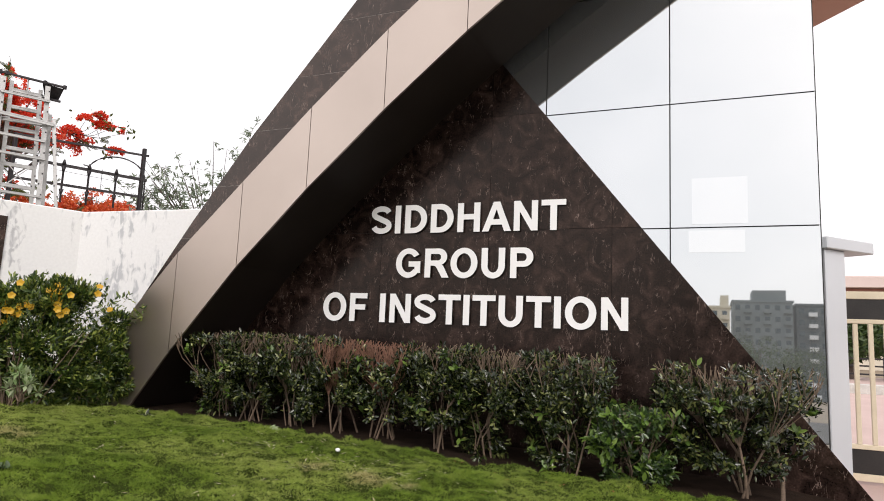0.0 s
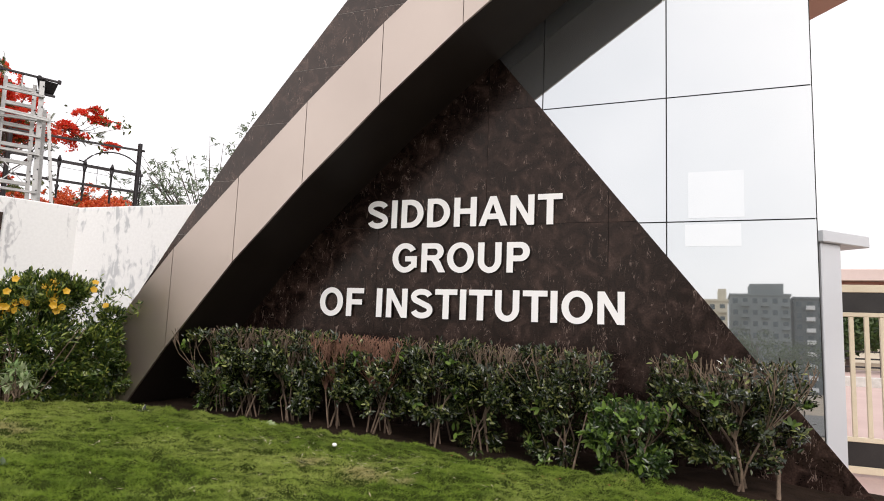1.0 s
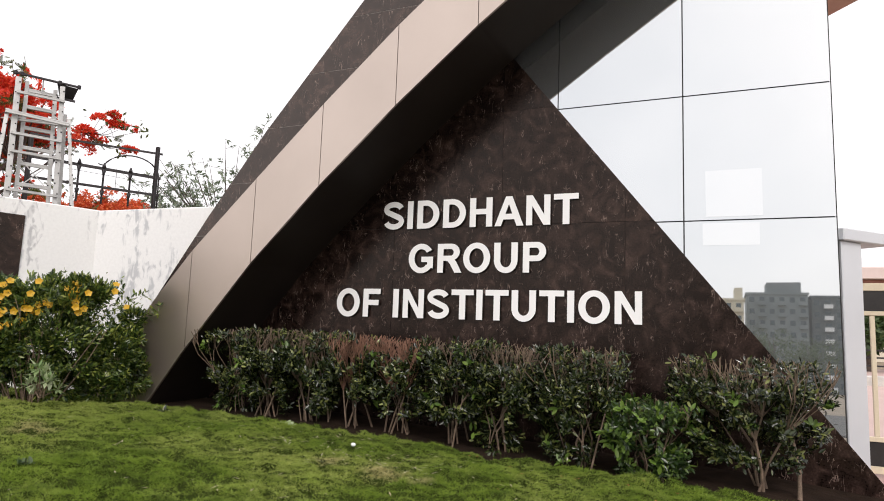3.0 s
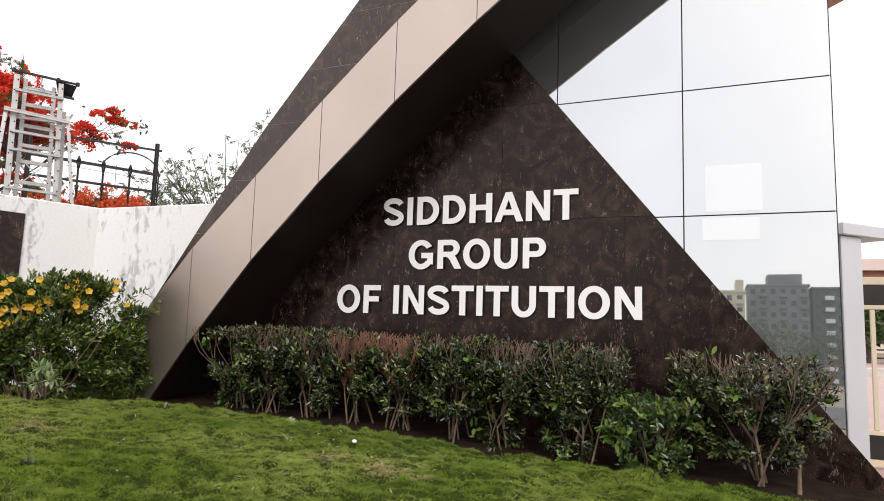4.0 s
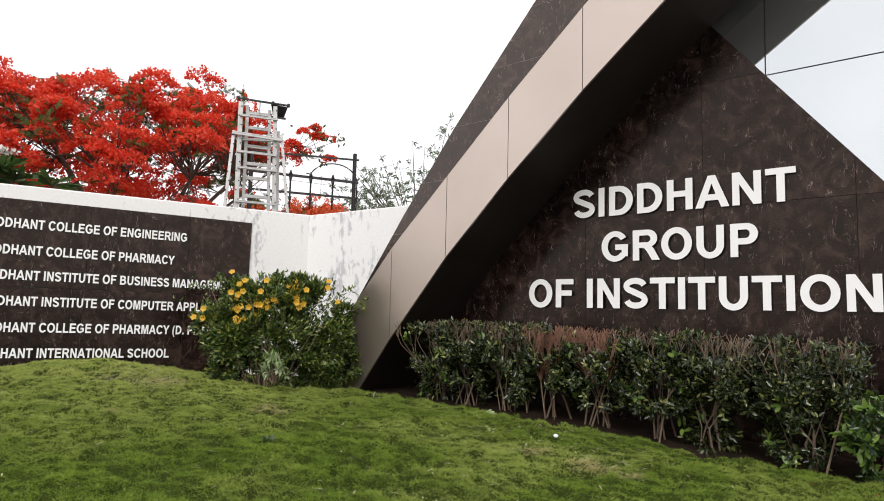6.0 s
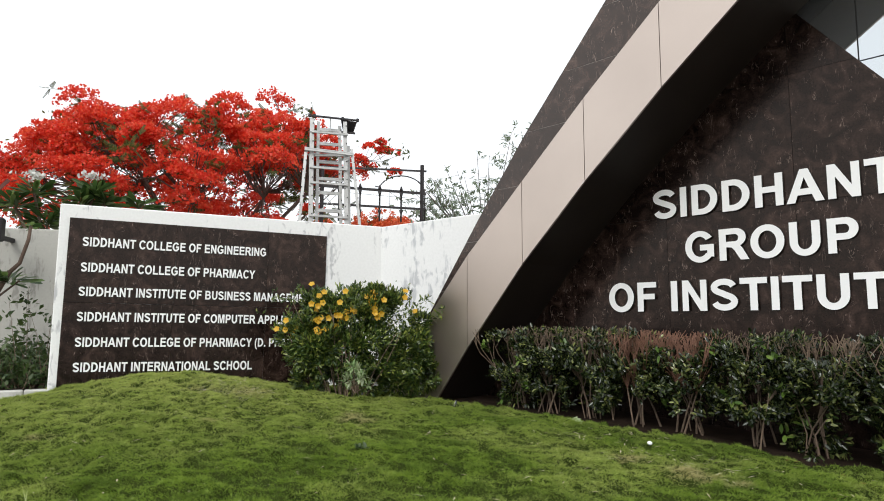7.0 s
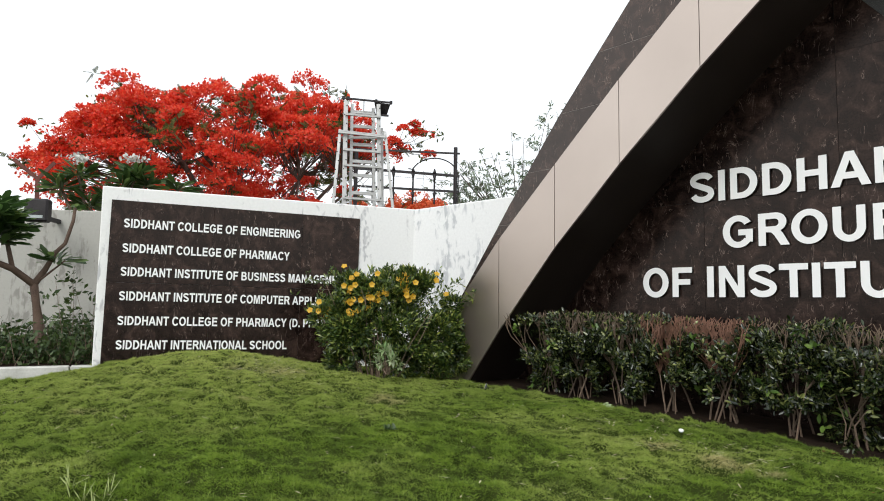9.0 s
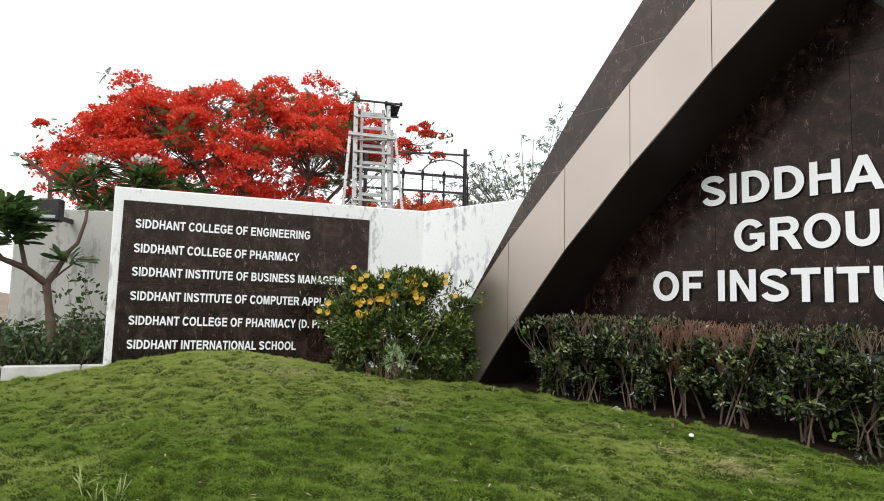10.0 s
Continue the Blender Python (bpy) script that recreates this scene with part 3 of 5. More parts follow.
def contours(ch):
    """Outlines of bold sans capitals, in thousandths of the type size."""
    H, B, X = 716, 121, 145
    if ch == "I":
        return [bars(68, 213, 0, H)]
    if ch == ".":
        return [bars(72, 210, 0, 137)]
    if ch == "H":
        return [[(73, 0), (73, H), (218, H), (218, 434), (503, 434), (503, H), (648, H), (648, 0), (503, 0), (503, 313), (218, 313), (218, 0)]]
    if ch == "T":
        return [[(234, 0), (234, 595), (22, 595), (22, H), (592, H), (592, 595), (379, 595), (379, 0)]]
    if ch == "L":
        return [[(77, 0), (77, H), (222, H), (222, B), (580, B), (580, 0)]]
    if ch == "F":
        return [[(74, 0), (74, H), (568, H), (568, 595), (219, 595), (219, 425), (520, 425), (520, 304), (219, 304), (219, 0)]]
    if ch == "E":
        return [[(73, 0), (73, H), (604, H), (604, 595), (218, 595), (218, 436), (577, 436), (577, 316), (218, 316), (218, B), (618, B), (618, 0)]]
    if ch == "N":
        return [[(74, 0), (74, H), (215, H), (508, 238), (508, H), (646, H), (646, 0), (497, 0), (210, 467), (210, 0)]]
    if ch == "M":
        return [[(71, 0), (71, H), (287, H), (417, 228), (545, H), (761, H), (761, 0), (627, 0), (627, 564), (485, 0), (346, 0), (205, 564), (205, 0)]]
    if ch == "A":
        return [[(718, 0), (561, 0), (498, 163), (212, 163), (153, 0), (0, 0), (279, H), (432, H)], [(452, 284), (353, 549), (257, 284)]]
    if ch == "Y":
        return [[(259, 0), (259, 301), (0, H), (169, H), (337, 434), (501, H), (667, H), (403, 300), (403, 0)]]
    if ch == "D":
        return [[(72, 0), (72, H)] + arc(315, 358, 358, 358, 90, -90, 20), [(217, 595)] + arc(295, 358, 228, 237, 90, -90, 18) + [(217, B)]]
    if ch == "O":
        return [arc(390, 358, 346, 371, 0, 345, 30), arc(390, 358, 197, 247, 0, 345, 26)]
    if ch == "P":
        return [[(73, 0), (73, H)] + arc(400, 493, 220, 223, 90, -90, 16) + [(217, 270), (217, 0)], [(217, 595)] + arc(385, 493, 86, 102, 90, -90, 12) + [(217, 391)]]
    if ch == "B":
        return [[(73, 0), (73, H)] + arc(400, 535, 210, 181, 90, -50, 12) + arc(410, 205, 255, 205, 48, -90, 14), [(217, 597)] + arc(370, 514, 95, 83, 90, -90, 10) + [(217, 431)],
                [(217, 312)] + arc(395, 217, 120, 96, 90, -90, 10) + [(217, B)]]
    if ch == "R":
        return [[(73, 0), (73, H)] + arc(440, 513, 222, 203, 90, -68, 14) + [(575, 262), (715, 0), (543, 0), (415, 215), (355, 285), (300, 299), (218, 299), (218, 0)],
                [(218, 595)] + arc(425, 504, 88, 91, 90, -90, 10) + [(218, 413)]]
    if ch == "U":
        return [[(71, H)] + arc(360, 290, 289, 302, 180, 360, 20) + [(649, H), (504, H)] + arc(360, 285, 144, 172, 0, -180, 16) + [(216, H)]]
    if ch == "C":
        return [arc(382, 358, 334, 371, 36, 326, 26) + arc(382, 358, 186, 247, 320, 40, 22)]
    if ch == "G":
        return [arc(390, 358, 346, 371, 36, 320, 26) + [(714, 110), (714, 395), (402, 395), (402, 274), (570, 274), (570, 182)] + arc(390, 358, 197, 247, 318, 40, 22)]
    if ch == "S":
        return [stroke(arc(322, 528, 210, 126, 14, 245, 16) + arc(334, 200, 212, 138, 66, -166, 16), 128)]
    flip = ch == ")"
    out = arc(370, 255, 300, 500, 108, 252, 14) + arc(420, 255, 215, 500, 248, 112, 14)
    return [[(333 - x if flip else x, y) for x, y in out]]


HEAVY = 0.008


def heavier(path, hole):
    """The outline moved outwards (a hole inwards) by HEAVY, with mitred corners."""
    pts = [p for i, p in enumerate(path) if math.dist(p, path[i - 1]) > 0.5]
    area = sum(pts[i - 1][0] * q[1] - q[0] * pts[i - 1][1] for i, q in enumerate(pts))
    side = (1 if area > 0 else -1) * (-1 if hole else 1) * HEAVY * 1000
    out = []
    for i, p in enumerate(pts):
        a, b = pts[i - 1], pts[(i + 1) % len(pts)]
        da, db = math.dist(a, p), math.dist(p, b)
        n1 = ((p[1] - a[1]) / da, (a[0] - p[0]) / da)
        n2 = ((b[1] - p[1]) / db, (p[0] - b[0]) / db)
        k = side / max(0.45, 1 + n1[0] * n2[0] + n1[1] * n2[1])
        out.append((p[0] + (n1[0] + n2[0]) * k, p[1] + (n1[1] + n2[1]) * k))
    return out


def glyph(ch):
    cu = bpy.data.curves.new("letter", 'CURVE')
    cu.dimensions, cu.fill_mode, cu.extrude = '2D', 'BOTH', 0.5
    for k, c in enumerate(contours(ch)):
        c = heavier(c, k > 0)
        sp = cu.splines.new('POLY')
        sp.points.add(len(c) - 1)
        for p, (x, y) in zip(sp.points, c):
            p.co = (x / 1000, y / 1000, 0, 1)
        sp.use_cyclic_u = True
    ob = bpy.data.objects.new("letter", cu)
    scene.collection.objects.link(ob)
    dg = bpy.context.evaluated_depsgraph_get()
    me = bpy.data.meshes.new_from_object(ob.evaluated_get(dg))
    bpy.data.objects.remove(ob)
    return me


GLYPHS = {}
# ink from, ink to and advance of bold capitals, in thousandths of the type size
METRICS = dict(A=(0, 718, 722), B=(73, 665, 722), C=(48, 675, 722), D=(72, 673, 722), E=(73, 618, 667), F=(74, 568, 611), G=(44, 714, 778), H=(73, 648, 722),
               I=(68, 213, 278), L=(77, 580, 611), M=(71, 761, 833), N=(74, 646, 722), O=(44, 735, 778), P=(73, 620, 667), R=(73, 715, 722), S=(39, 617, 667),
               T=(22, 592, 611), U=(71, 650, 722), Y=(0, 667, 667))
METRICS.update({"(": (61, 311, 333), ")": (26, 272, 333), ".": (72, 210, 278)})


def line_of_text(text, m, em, cap, depth, mat, name, label, group):
    """Letters one by one, em: the type size across, cap: the capitals' height; m: the left end on the baseline."""
    items, x = [], 0.0
    for ch in text:
        if ch == " ":
            x += 278
            continue
        if ch not in GLYPHS:
            me = glyph(ch)
            co = np.array([v.co[:] for v in me.vertices])
            GLYPHS[ch] = (me, co[:, 0].min(), co[:, 0].max(), co[:, 1].min(), co[:, 1].max())
        a, b, adv = METRICS[ch]
        items.append((ch, x + a - 1000 * HEAVY, b - a + 2000 * HEAVY))
        x += adv
    first = items[0][1]
    sx = em / 1000
    if "I" not in GLYPHS:
        me = glyph("I")
        co = np.array([v.co[:] for v in me.vertices])
        GLYPHS["I"] = (me, co[:, 0].min(), co[:, 0].max(), co[:, 1].min(), co[:, 1].max())
    zlo, zhi = GLYPHS["I"][3:5]
    sy = cap / (zhi - zlo)
    top = empty(name, label, "lettering", group)
    shared = {}
    for ch, px, ink in items:
        me, a, b = GLYPHS[ch][:3]
        if ch not in shared:
            c = me.copy()
            k = ink * sx / (b - a)
            for v in c.vertices:
                X, Y, Zc = v.co
                v.co = ((X - a) * k, -Zc * depth - depth / 2, (Y - zlo) * sy)
            c.materials.clear()
            c.materials.append(mat)
            c.materials.append(JOINT)
            c.update()
            for f in c.polygons:
                f.material_index = 0 if abs(f.normal.y) > 0.5 else 1
            shared[ch] = c
        o = new("letter", shared[ch])
        o.parent = top
        o.location = ((px - first) * sx, 0, 0)
    top.matrix_world = m
    return top


BIG = "raised white capital letters mounted on the granite"
for text, x0, z in (("SIDDHANT", -3.465, 1.908), ("GROUP", -3.139, 1.433), ("OF INSTITUTION", -4.014, 0.952)):
    line_of_text(text, pose(x0, -0.004, z), 0.4186, 0.306, 0.030, LETTER, "sign_lettering", BIG, "large letters")

# ---- boundary wall with the list of colleges ----
CORNER, FAR = Vector((-7.55, -0.36, 0)), Vector((-8.922, -4.197, 0))
along = (FAR - CORNER).normalized()
WALL = Matrix.Translation(CORNER) @ Matrix(((-along.x, along.y, 0, 0), (-along.y, -along.x, 0, 0), (0, 0, 1, 0), (0, 0, 0, 1)))
# in the wall's own frame: -x runs to the far end, -y towards the lawn
LEN, TOPZ = (FAR - CORNER).length, 2.234
listing = tagged(part("wall_boundary", box_bm(-LEN, 0.04, 0.0, 0.22, -0.45, TOPZ, 0.012), WHITEWALL), "white painted boundary wall with rain stains", "wall", kind="structure")
listing.matrix_world = WALL
back = Vector((-5.45, 0.07, 0))
ret = part("wall_return", box_bm(-0.05, (back - CORNER).length, 0.0, 0.2, -0.45, TOPZ - 0.004, 0.012), RETURNWALL)
for v in ret.data.vertices:
    if v.co.z > 1:
        v.co.z += 0.03 * v.co.x
d2 = (back - CORNER).normalized()
ret.matrix_world = Matrix.Translation(CORNER + Vector((0.0, 0.003, 0))) @ Matrix(((d2.x, -d2.y, 0, 0), (d2.y, d2.x, 0, 0), (0, 0, 1, 0), (0, 0, 0, 1)))
tagged(ret, "white boundary wall with flaking paint and grey streaks", "wall", kind="structure")

board = empty("name_board", "dark brown granite board with six lines of white letters", "sign board")
BOARD = WALL @ pose(-2.4, 0, 1.0, 0, 0.6, 0) @ pose(2.4, 0, -1.0)
PL, PR, PB, PT = -3.975, -0.824, -0.12, 2.055
bj = (PL, PL + 1.2, PL + 2.35, PR)
for a, b in zip(bj[:-1], bj[1:]):
    for z0, z1 in ((PB, 1.035), (1.035, PT)):
        part("granite_tile", box_bm(a + 0.001, b - 0.001, -0.02, -0.001, z0 + 0.0015, z1 - 0.0015, 0.002), GRANITE, board)
board.matrix_world = BOARD
SMALL = "line of small raised white capital letters"
for text, x0, z in LINES:
    line_of_text(text, BOARD @ pose(x0, -0.021, z), 0.1131, 0.112, 0.015, LETTER, "board_lettering", SMALL, "lines of the board")

# grass blades
def lawn_grass(n, x0, x1, y0, y1, hgt, wid, keep):
    x, y = rng.uniform(x0, x1, n), rng.uniform(y0, y1, n)
    t = tuft(x, y)
    k = keep(x, y) & (rng.random(n) < np.clip(0.92 + 14 * t, 0.16, 1))
    x, y, t = x[k], y[k], t[k]
    order = np.arange(len(x))
    pos = np.stack([x, y, np.maximum(lawn_z(x, y) + t, -0.45) - 0.006], 1)
    lean = rng.normal(size=(len(x), 3)) * 0.55 + np.array([0.42, -0.30, 0])
    lean[:, 2] = 0.55
    up = np.stack([np.cos(order * 2.4), np.sin(order * 2.4), np.full(len(x), 0.1)], 1)
    tri = np.array([(-0.5, 0, 0), (0.5, 0, 0), (0, 1, 0.0)])
    h = hgt * rng.uniform(0.5, 1.25, len(x)) * (1.0 + 6 * np.clip(t, -0.06, 0.05))
    return leaves("grass", pos, lean, up, h, wid * rng.uniform(0.7, 1.3, len(x)), GRASS, None, "", tri, np.array([(0, 1, 2)]))


def in_view(x, y):
    ang = np.degrees(np.arctan2(-(x + 0.4), y + 6.1))
    return (ang < 92) & (ang > -12) & (x > -9.4) & (np.hypot(x + 0.4, y + 6.1) > 1.2)


g1 = lawn_grass(2400000, -9.4, 1.2, -6.6, -1.02, 0.034, 0.0040, in_view)
tagged(g1, "short mown green grass blades with straw-coloured patches", "grass")

# ---- hedge ----
def shrub(cx, cy, half, height, seed, leafiness=1.0, twiggy=1.0, skirt=0.3):
    """A clipped shrub: stems fanning from the root, twigs cut level on top, glossy leaf whorls; skirt: how far down it is leafy."""
    global rng
    rng = np.random.default_rng(seed)
    young = height < 0.6
    top = empty("hedge_shrub", "low bright green young shrub in front of the hedge" if young else "clipped hedge shrub with glossy dark leaves and bare cut twigs", "shrub", "hedge along the wall")
    z0 = float(lawn_z(cx, -1.1)) - 0.05
    ht = height - z0
    stems, twigs, ends = [], [], []
    nst = 6 if half > 0.45 else 8
    for i in range(nst):
        bx, by = cx + rng.normal() * 0.08, cy + 0.06 + rng.normal() * 0.09
        tx = cx + half * (-1 + 2 * (i + rng.uniform(0.1, 0.9)) / nst)
        ty = cy + rng.uniform(-0.24, 0.24)
        split = rng.uniform(0.35, 0.6)
        mx, my = bx + (tx - bx) * split * 1.05, by + (ty - by) * split
        r = rng.uniform(0.004, 0.009) * (1.7 if half > 0.45 else 1.0)
        p1 = (bx + (mx - bx) * 0.35 + rng.normal() * 0.03, by + (my - by) * 0.35 + rng.normal() * 0.03, z0 + ht * split * 0.5)
        mid = (mx, my, z0 + ht * split)
        stems.append([((bx, by, z0 - 0.03), r * 1.35), (p1, r), (mid, r * 0.75)])
        for k in range(int((4 * twiggy + 2) * 9 / nst)):
            ex, ey = tx + rng.normal() * half * 0.26, ty + rng.normal() * 0.13
            ex = min(max(ex, cx - half * 1.08), cx + half * 1.08)
            ez = z0 + ht * rng.uniform(0.88, 1.035)
            m2 = (mx + (ex - mx) * 0.6 + rng.normal() * 0.02, my + (ey - my) * 0.6, mid[2] + (ez - mid[2]) * 0.5)
            twigs.append([(mid, 0.0052), (m2, 0.0040), ((ex, ey, ez), 0.0030)])
            ends.append(m2)
            for q in range(3):
                f = rng.uniform(0.1, 0.9)
                p = (m2[0] + (ex - m2[0]) * f, m2[1] + (ey - m2[1]) * f, m2[2] + (ez - m2[2]) * f)
                e = (p[0] + rng.normal() * 0.045, p[1] + rng.normal() * 0.04, min(p[2] + rng.uniform(0.07, 0.2), z0 + ht * rng.uniform(0.97, 1.04)))
                twigs.append([(p, 0.0038), (e, 0.0028)])
    V, F = tubes(stems, 6)
    obj_from("stem", V, F, STEM, top, "grey-brown branching stems", True)
    V, F = tubes(twigs, 4)
    obj_from("twig", V, F, REDTWIG if twiggy > 1.1 else STEM, top, "bare clipped twigs")
    # whorls of leaves in clumps, with dark gaps between the clumps
    nc = int(1300 * leafiness)
    zz = skirt + (0.99 - skirt) * rng.uniform(0, 1, nc) ** 0.8
    bald = (zz > 0.82) & (rng.random(nc) < 0.62 * min(twiggy, 1.5))
    zz = np.where(bald, zz - rng.uniform(0.15, 0.4, nc), zz)
    wide = np.interp(zz, [0, 0.25, 0.5, 0.75, 1.0], [0.55, 0.80, 1.0, 1.10, 1.06])
    th, rad = rng.uniform(0, 2 * math.pi, nc), rng.uniform(0.15, 1.06, nc) ** 0.5
    C = np.stack([cx + half * wide * rad * np.cos(th), cy + 0.02 + 0.31 * wide * rad * np.sin(th), z0 + ht * zz], 1)
    ok = np.array([noise.noise(Vector((c[0] * 4.6 + seed, c[1] * 3.0, c[2] * 5.2))) + 0.35 * noise.noise(Vector((c[0] * 11.0, c[1] * 9.0, c[2] * 12.0 + seed))) > -0.01 + 0.17 * (0.7 - z) - (0.16 if c[1] > cy + 0.05 else 0.0) for c, z in zip(C, zz)])
    C = C[ok]
    nl = 8
    axis = C - np.array([cx, cy + 0.1, z0 + 0.25 * ht])
    axis /= np.linalg.norm(axis, axis=1, keepdims=True)
    axis = axis + np.array([0, -0.25, 0.35]) + unit(len(C)) * 0.35
    A = np.repeat(axis, nl, 0)
    spin = unit(len(A))
    pos = np.repeat(C, nl, 0) + rng.normal(size=(len(A), 3)) * 0.014
    fwd = A * 0.45 + spin
    L = rng.uniform(0.032, 0.064, len(pos))
    leaves("foliage", pos, fwd, A + unit(len(A)) * 0.35, L, L * 0.38, HEDGE_YOUNG_DARK if young else HEDGE_LEAF, top, "glossy dark green leaves", OVAL, OVAL_F)
    m = 60 if young else max(3, int(9 * leafiness))
    C2 = C[rng.choice(len(C), m, replace=False)] + np.array([0, -0.05, 0.01])
    pos = np.repeat(C2, 5, 0) + rng.normal(size=(m * 5, 3)) * 0.012
    fwd = unit(m * 5) + np.array([0, -0.4, 0.3])
    leaves("young_foliage", pos, fwd, np.tile([0.0, -0.5, 1.0], (m * 5, 1)) + unit(m * 5) * 0.4, 0.078, 0.036, HEDGE_YOUNG, top, "bright yellow-green young leaves", OVAL, OVAL_F)
    return top


SHRUBS = [(-4.80, 0.36, 0.74, 1.05, 0.5, 0.05), (-4.36, 0.34, 0.77, 0.95, 0.7, 0.26), (-3.86, 0.36, 0.76, 1.0, 0.9, 0.10), (-3.40, 0.30, 0.74, 0.55, 1.2, 0.30), (-2.92, 0.40, 0.73, 0.62, 1.5, 0.20),
          (-2.30, 0.38, 0.74, 1.10, 0.4, 0.26), (-1.86, 0.34, 0.71, 0.95, 0.8, 0.04), (-1.20, 0.40, 0.72, 1.05, 0.7, 0.06), (-0.60, 0.36, 0.34, 0.75, 0.1, 0.04), (0.12, 0.52, 0.69, 1.25, 1.0, 0.20)]
for i, (x, h, t, lf, tw, sk) in enumerate(SHRUBS):
    shrub(x, (-0.86 if t < 0.6 else -0.68) + 0.05 * math.sin(5 * i), h, t, 40 + i, lf, tw, sk)

# ---- yellow-flowered bush ----
def flower_bush():
    global rng
    rng = np.random.default_rng(77)
    c = np.array([-6.46, -1.75])
    r = np.array([0.61, 0.69])
    z0 = float(lawn_z(c[0], c[1])) - 0.03
    top = empty("flowering_bush", "rounded green bush with yellow trumpet flowers", "bush")
    lobes = [(-0.54, 0.72, 0.25), (-0.36, 0.98, 0.20), (-0.12, 0.92, 0.26), (0.10, 1.02, 0.22), (0.30, 0.92, 0.28), (0.52, 1.02, 0.20), (-0.76, 0.62, 0.13), (-0.44, 0.50, 0.26), (0.70, 0.52, 0.26), (0.15, 0.55, 0.46), (-0.3, 0.55, 0.44), (0.93, 0.80, 0.12), (0.98, 0.62, 0.10), (-0.32, 0.38, 0.26), (0.42, 0.34, 0.28), (-0.05, 0.32, 0.26), (0.2, 0.2, 0.24), (-0.45, 0.18, 0.20), (0.34, 1.08, 0.15), (0.80, 0.40, 0.26), (0.92, 0.22, 0.24), (0.66, 0.16, 0.24), (1.06, 0.40, 0.16)]
    P, O = [], []
    for s, h, rad in lobes:
        n = int(8500 * (rad / 0.4) ** 2)
        u = unit(n)
        k = rng.uniform(0.45, 1.06, n)[:, None]
        ctr = np.array([c[0] + r[0] * s, c[1] + r[1] * s, z0 + h * 1.09])
        p = ctr + u * rad * k * np.array([1, 1, 0.85])
        keep = (p[:, 2] > z0 + 0.03 + 0.16 * rng.random(n) ** 2)
        P.append(p[keep]); O.append(u[keep])
    for k in range(190):
        s = rng.uniform(-0.70, 0.95)
        b = np.array([c[0] + r[0] * s, c[1] + r[1] * s, z0 + rng.uniform(0.55, 1.12)]) + rng.normal(size=3) * np.array([0.16, 0.16, 0.05])
        w = np.array([rng.normal() * 0.10 + 0.1 * s, rng.normal() * 0.12, rng.uniform(0.08, 0.22)])
        t = rng.uniform(0, 1, 26)[:, None]
        P.append(b + w * t + rng.normal(size=(26, 3)) * 0.02)
        O.append(unit(26) + np.array([0, 0, 0.4]))
    P, O = np.concatenate(P), np.concatenate(O)
    keep = np.array([noise.noise(Vector((q * 5.5).tolist())) > -0.08 for q in P])
    P, O = P[keep], O[keep]
    fwd = O + unit(len(P)) * 0.8 + np.array([0, 0, 0.35])
    L = rng.uniform(0.034, 0.072, len(P))
    leaves("foliage", P, fwd, O + np.array([0, 0, 0.6]), L, L * 0.33, BUSH_LEAF, top, "small mid-green leaves", OVAL, OVAL_F)
    stems = []
    for i in range(26):
        s = rng.uniform(-0.75, 0.75)
        d = rng.uniform(-0.25, 0.25)
        b = (c[0] + r[0] * s * 0.3 + d * 0.3, c[1] + r[1] * s * 0.3 - d * 0.3, z0 - 0.04)
        e = (c[0] + r[0] * s + d, c[1] + r[1] * s - d, z0 + rng.uniform(0.6, 1.1))
        m = tuple((b[k] + e[k]) / 2 + rng.normal() * 0.03 for k in range(3))
        stems.append([(b, 0.009), (m, 0.006), (e, 0.003)])
    V, F = tubes(stems, 5)
    obj_from("stem", V, F, STEM, top, "thin brown stems", True)
    # flowers: five petals each
    view = np.array([0.75, -0.62, 0.2])
    front = np.where(O @ view > 0.25)[0]
    high_p = front[P[front][:, 2] > z0 + 0.68]
    seeds = P[rng.choice(high_p, 19, replace=False)]
    near = np.min(np.linalg.norm(P[high_p][:, None] - seeds[None], axis=2), axis=1)
    pick = rng.choice(high_p[near < 0.080], 52, replace=False)
    pick = np.concatenate([pick, rng.choice(high_p, 12, replace=False)])
    k5 = np.arange(5) * 2 * math.pi / 5
    fl = leaves("flower", np.zeros((5, 3)), np.stack([np.cos(k5), np.sin(k5), np.full(5, 0.4)], 1), np.tile([0, 0, 1.0], (5, 1)), 0.040, 0.042, YELLOW, top, "yellow five-petalled flower", OVAL, OVAL_F, kind="")
    for q, i in enumerate(pick):
        o = fl if q == 0 else new("flower", fl.data)
        o.parent = top
        o["label"] = "yellow five-petalled flower"
        ax = Vector(O[i] * 0.6 + view * 0.8).normalized()
        o.matrix_world = Matrix.Translation(Vector(P[i]) + ax * 0.10) @ ax.to_track_quat('Z', 'Y').to_matrix().to_4x4() @ pose(0, 0, 0, 0, 0, 37.0 * q)
    # variegated plant in front of it
    q = np.array([-5.80, -2.12, float(lawn_z(-5.80, -2.12)) + 0.10])
    vp = empty("variegated_plant", "small plant with pale cream and green leaves", "plant")
    P2 = q + rng.normal(size=(14, 3)) * np.array([0.08, 0.08, 0.07]) + np.array([0, 0, 0.20])
    pos = np.repeat(P2, 9, 0)
    fwd = unit(len(pos)) + np.array([0.2, -0.2, 0.35])
    leaves("foliage", pos, fwd, np.tile([0.0, 0, 1.0], (len(pos), 1)), 0.10, 0.036, VARIEG, vp)
    V, F = tubes([[(tuple(q + rng.normal(size=3) * 0.02), 0.006), (tuple(p), 0.004)] for p in P2], 4)
    obj_from("stem", V, F, STEM, vp)


flower_bush()


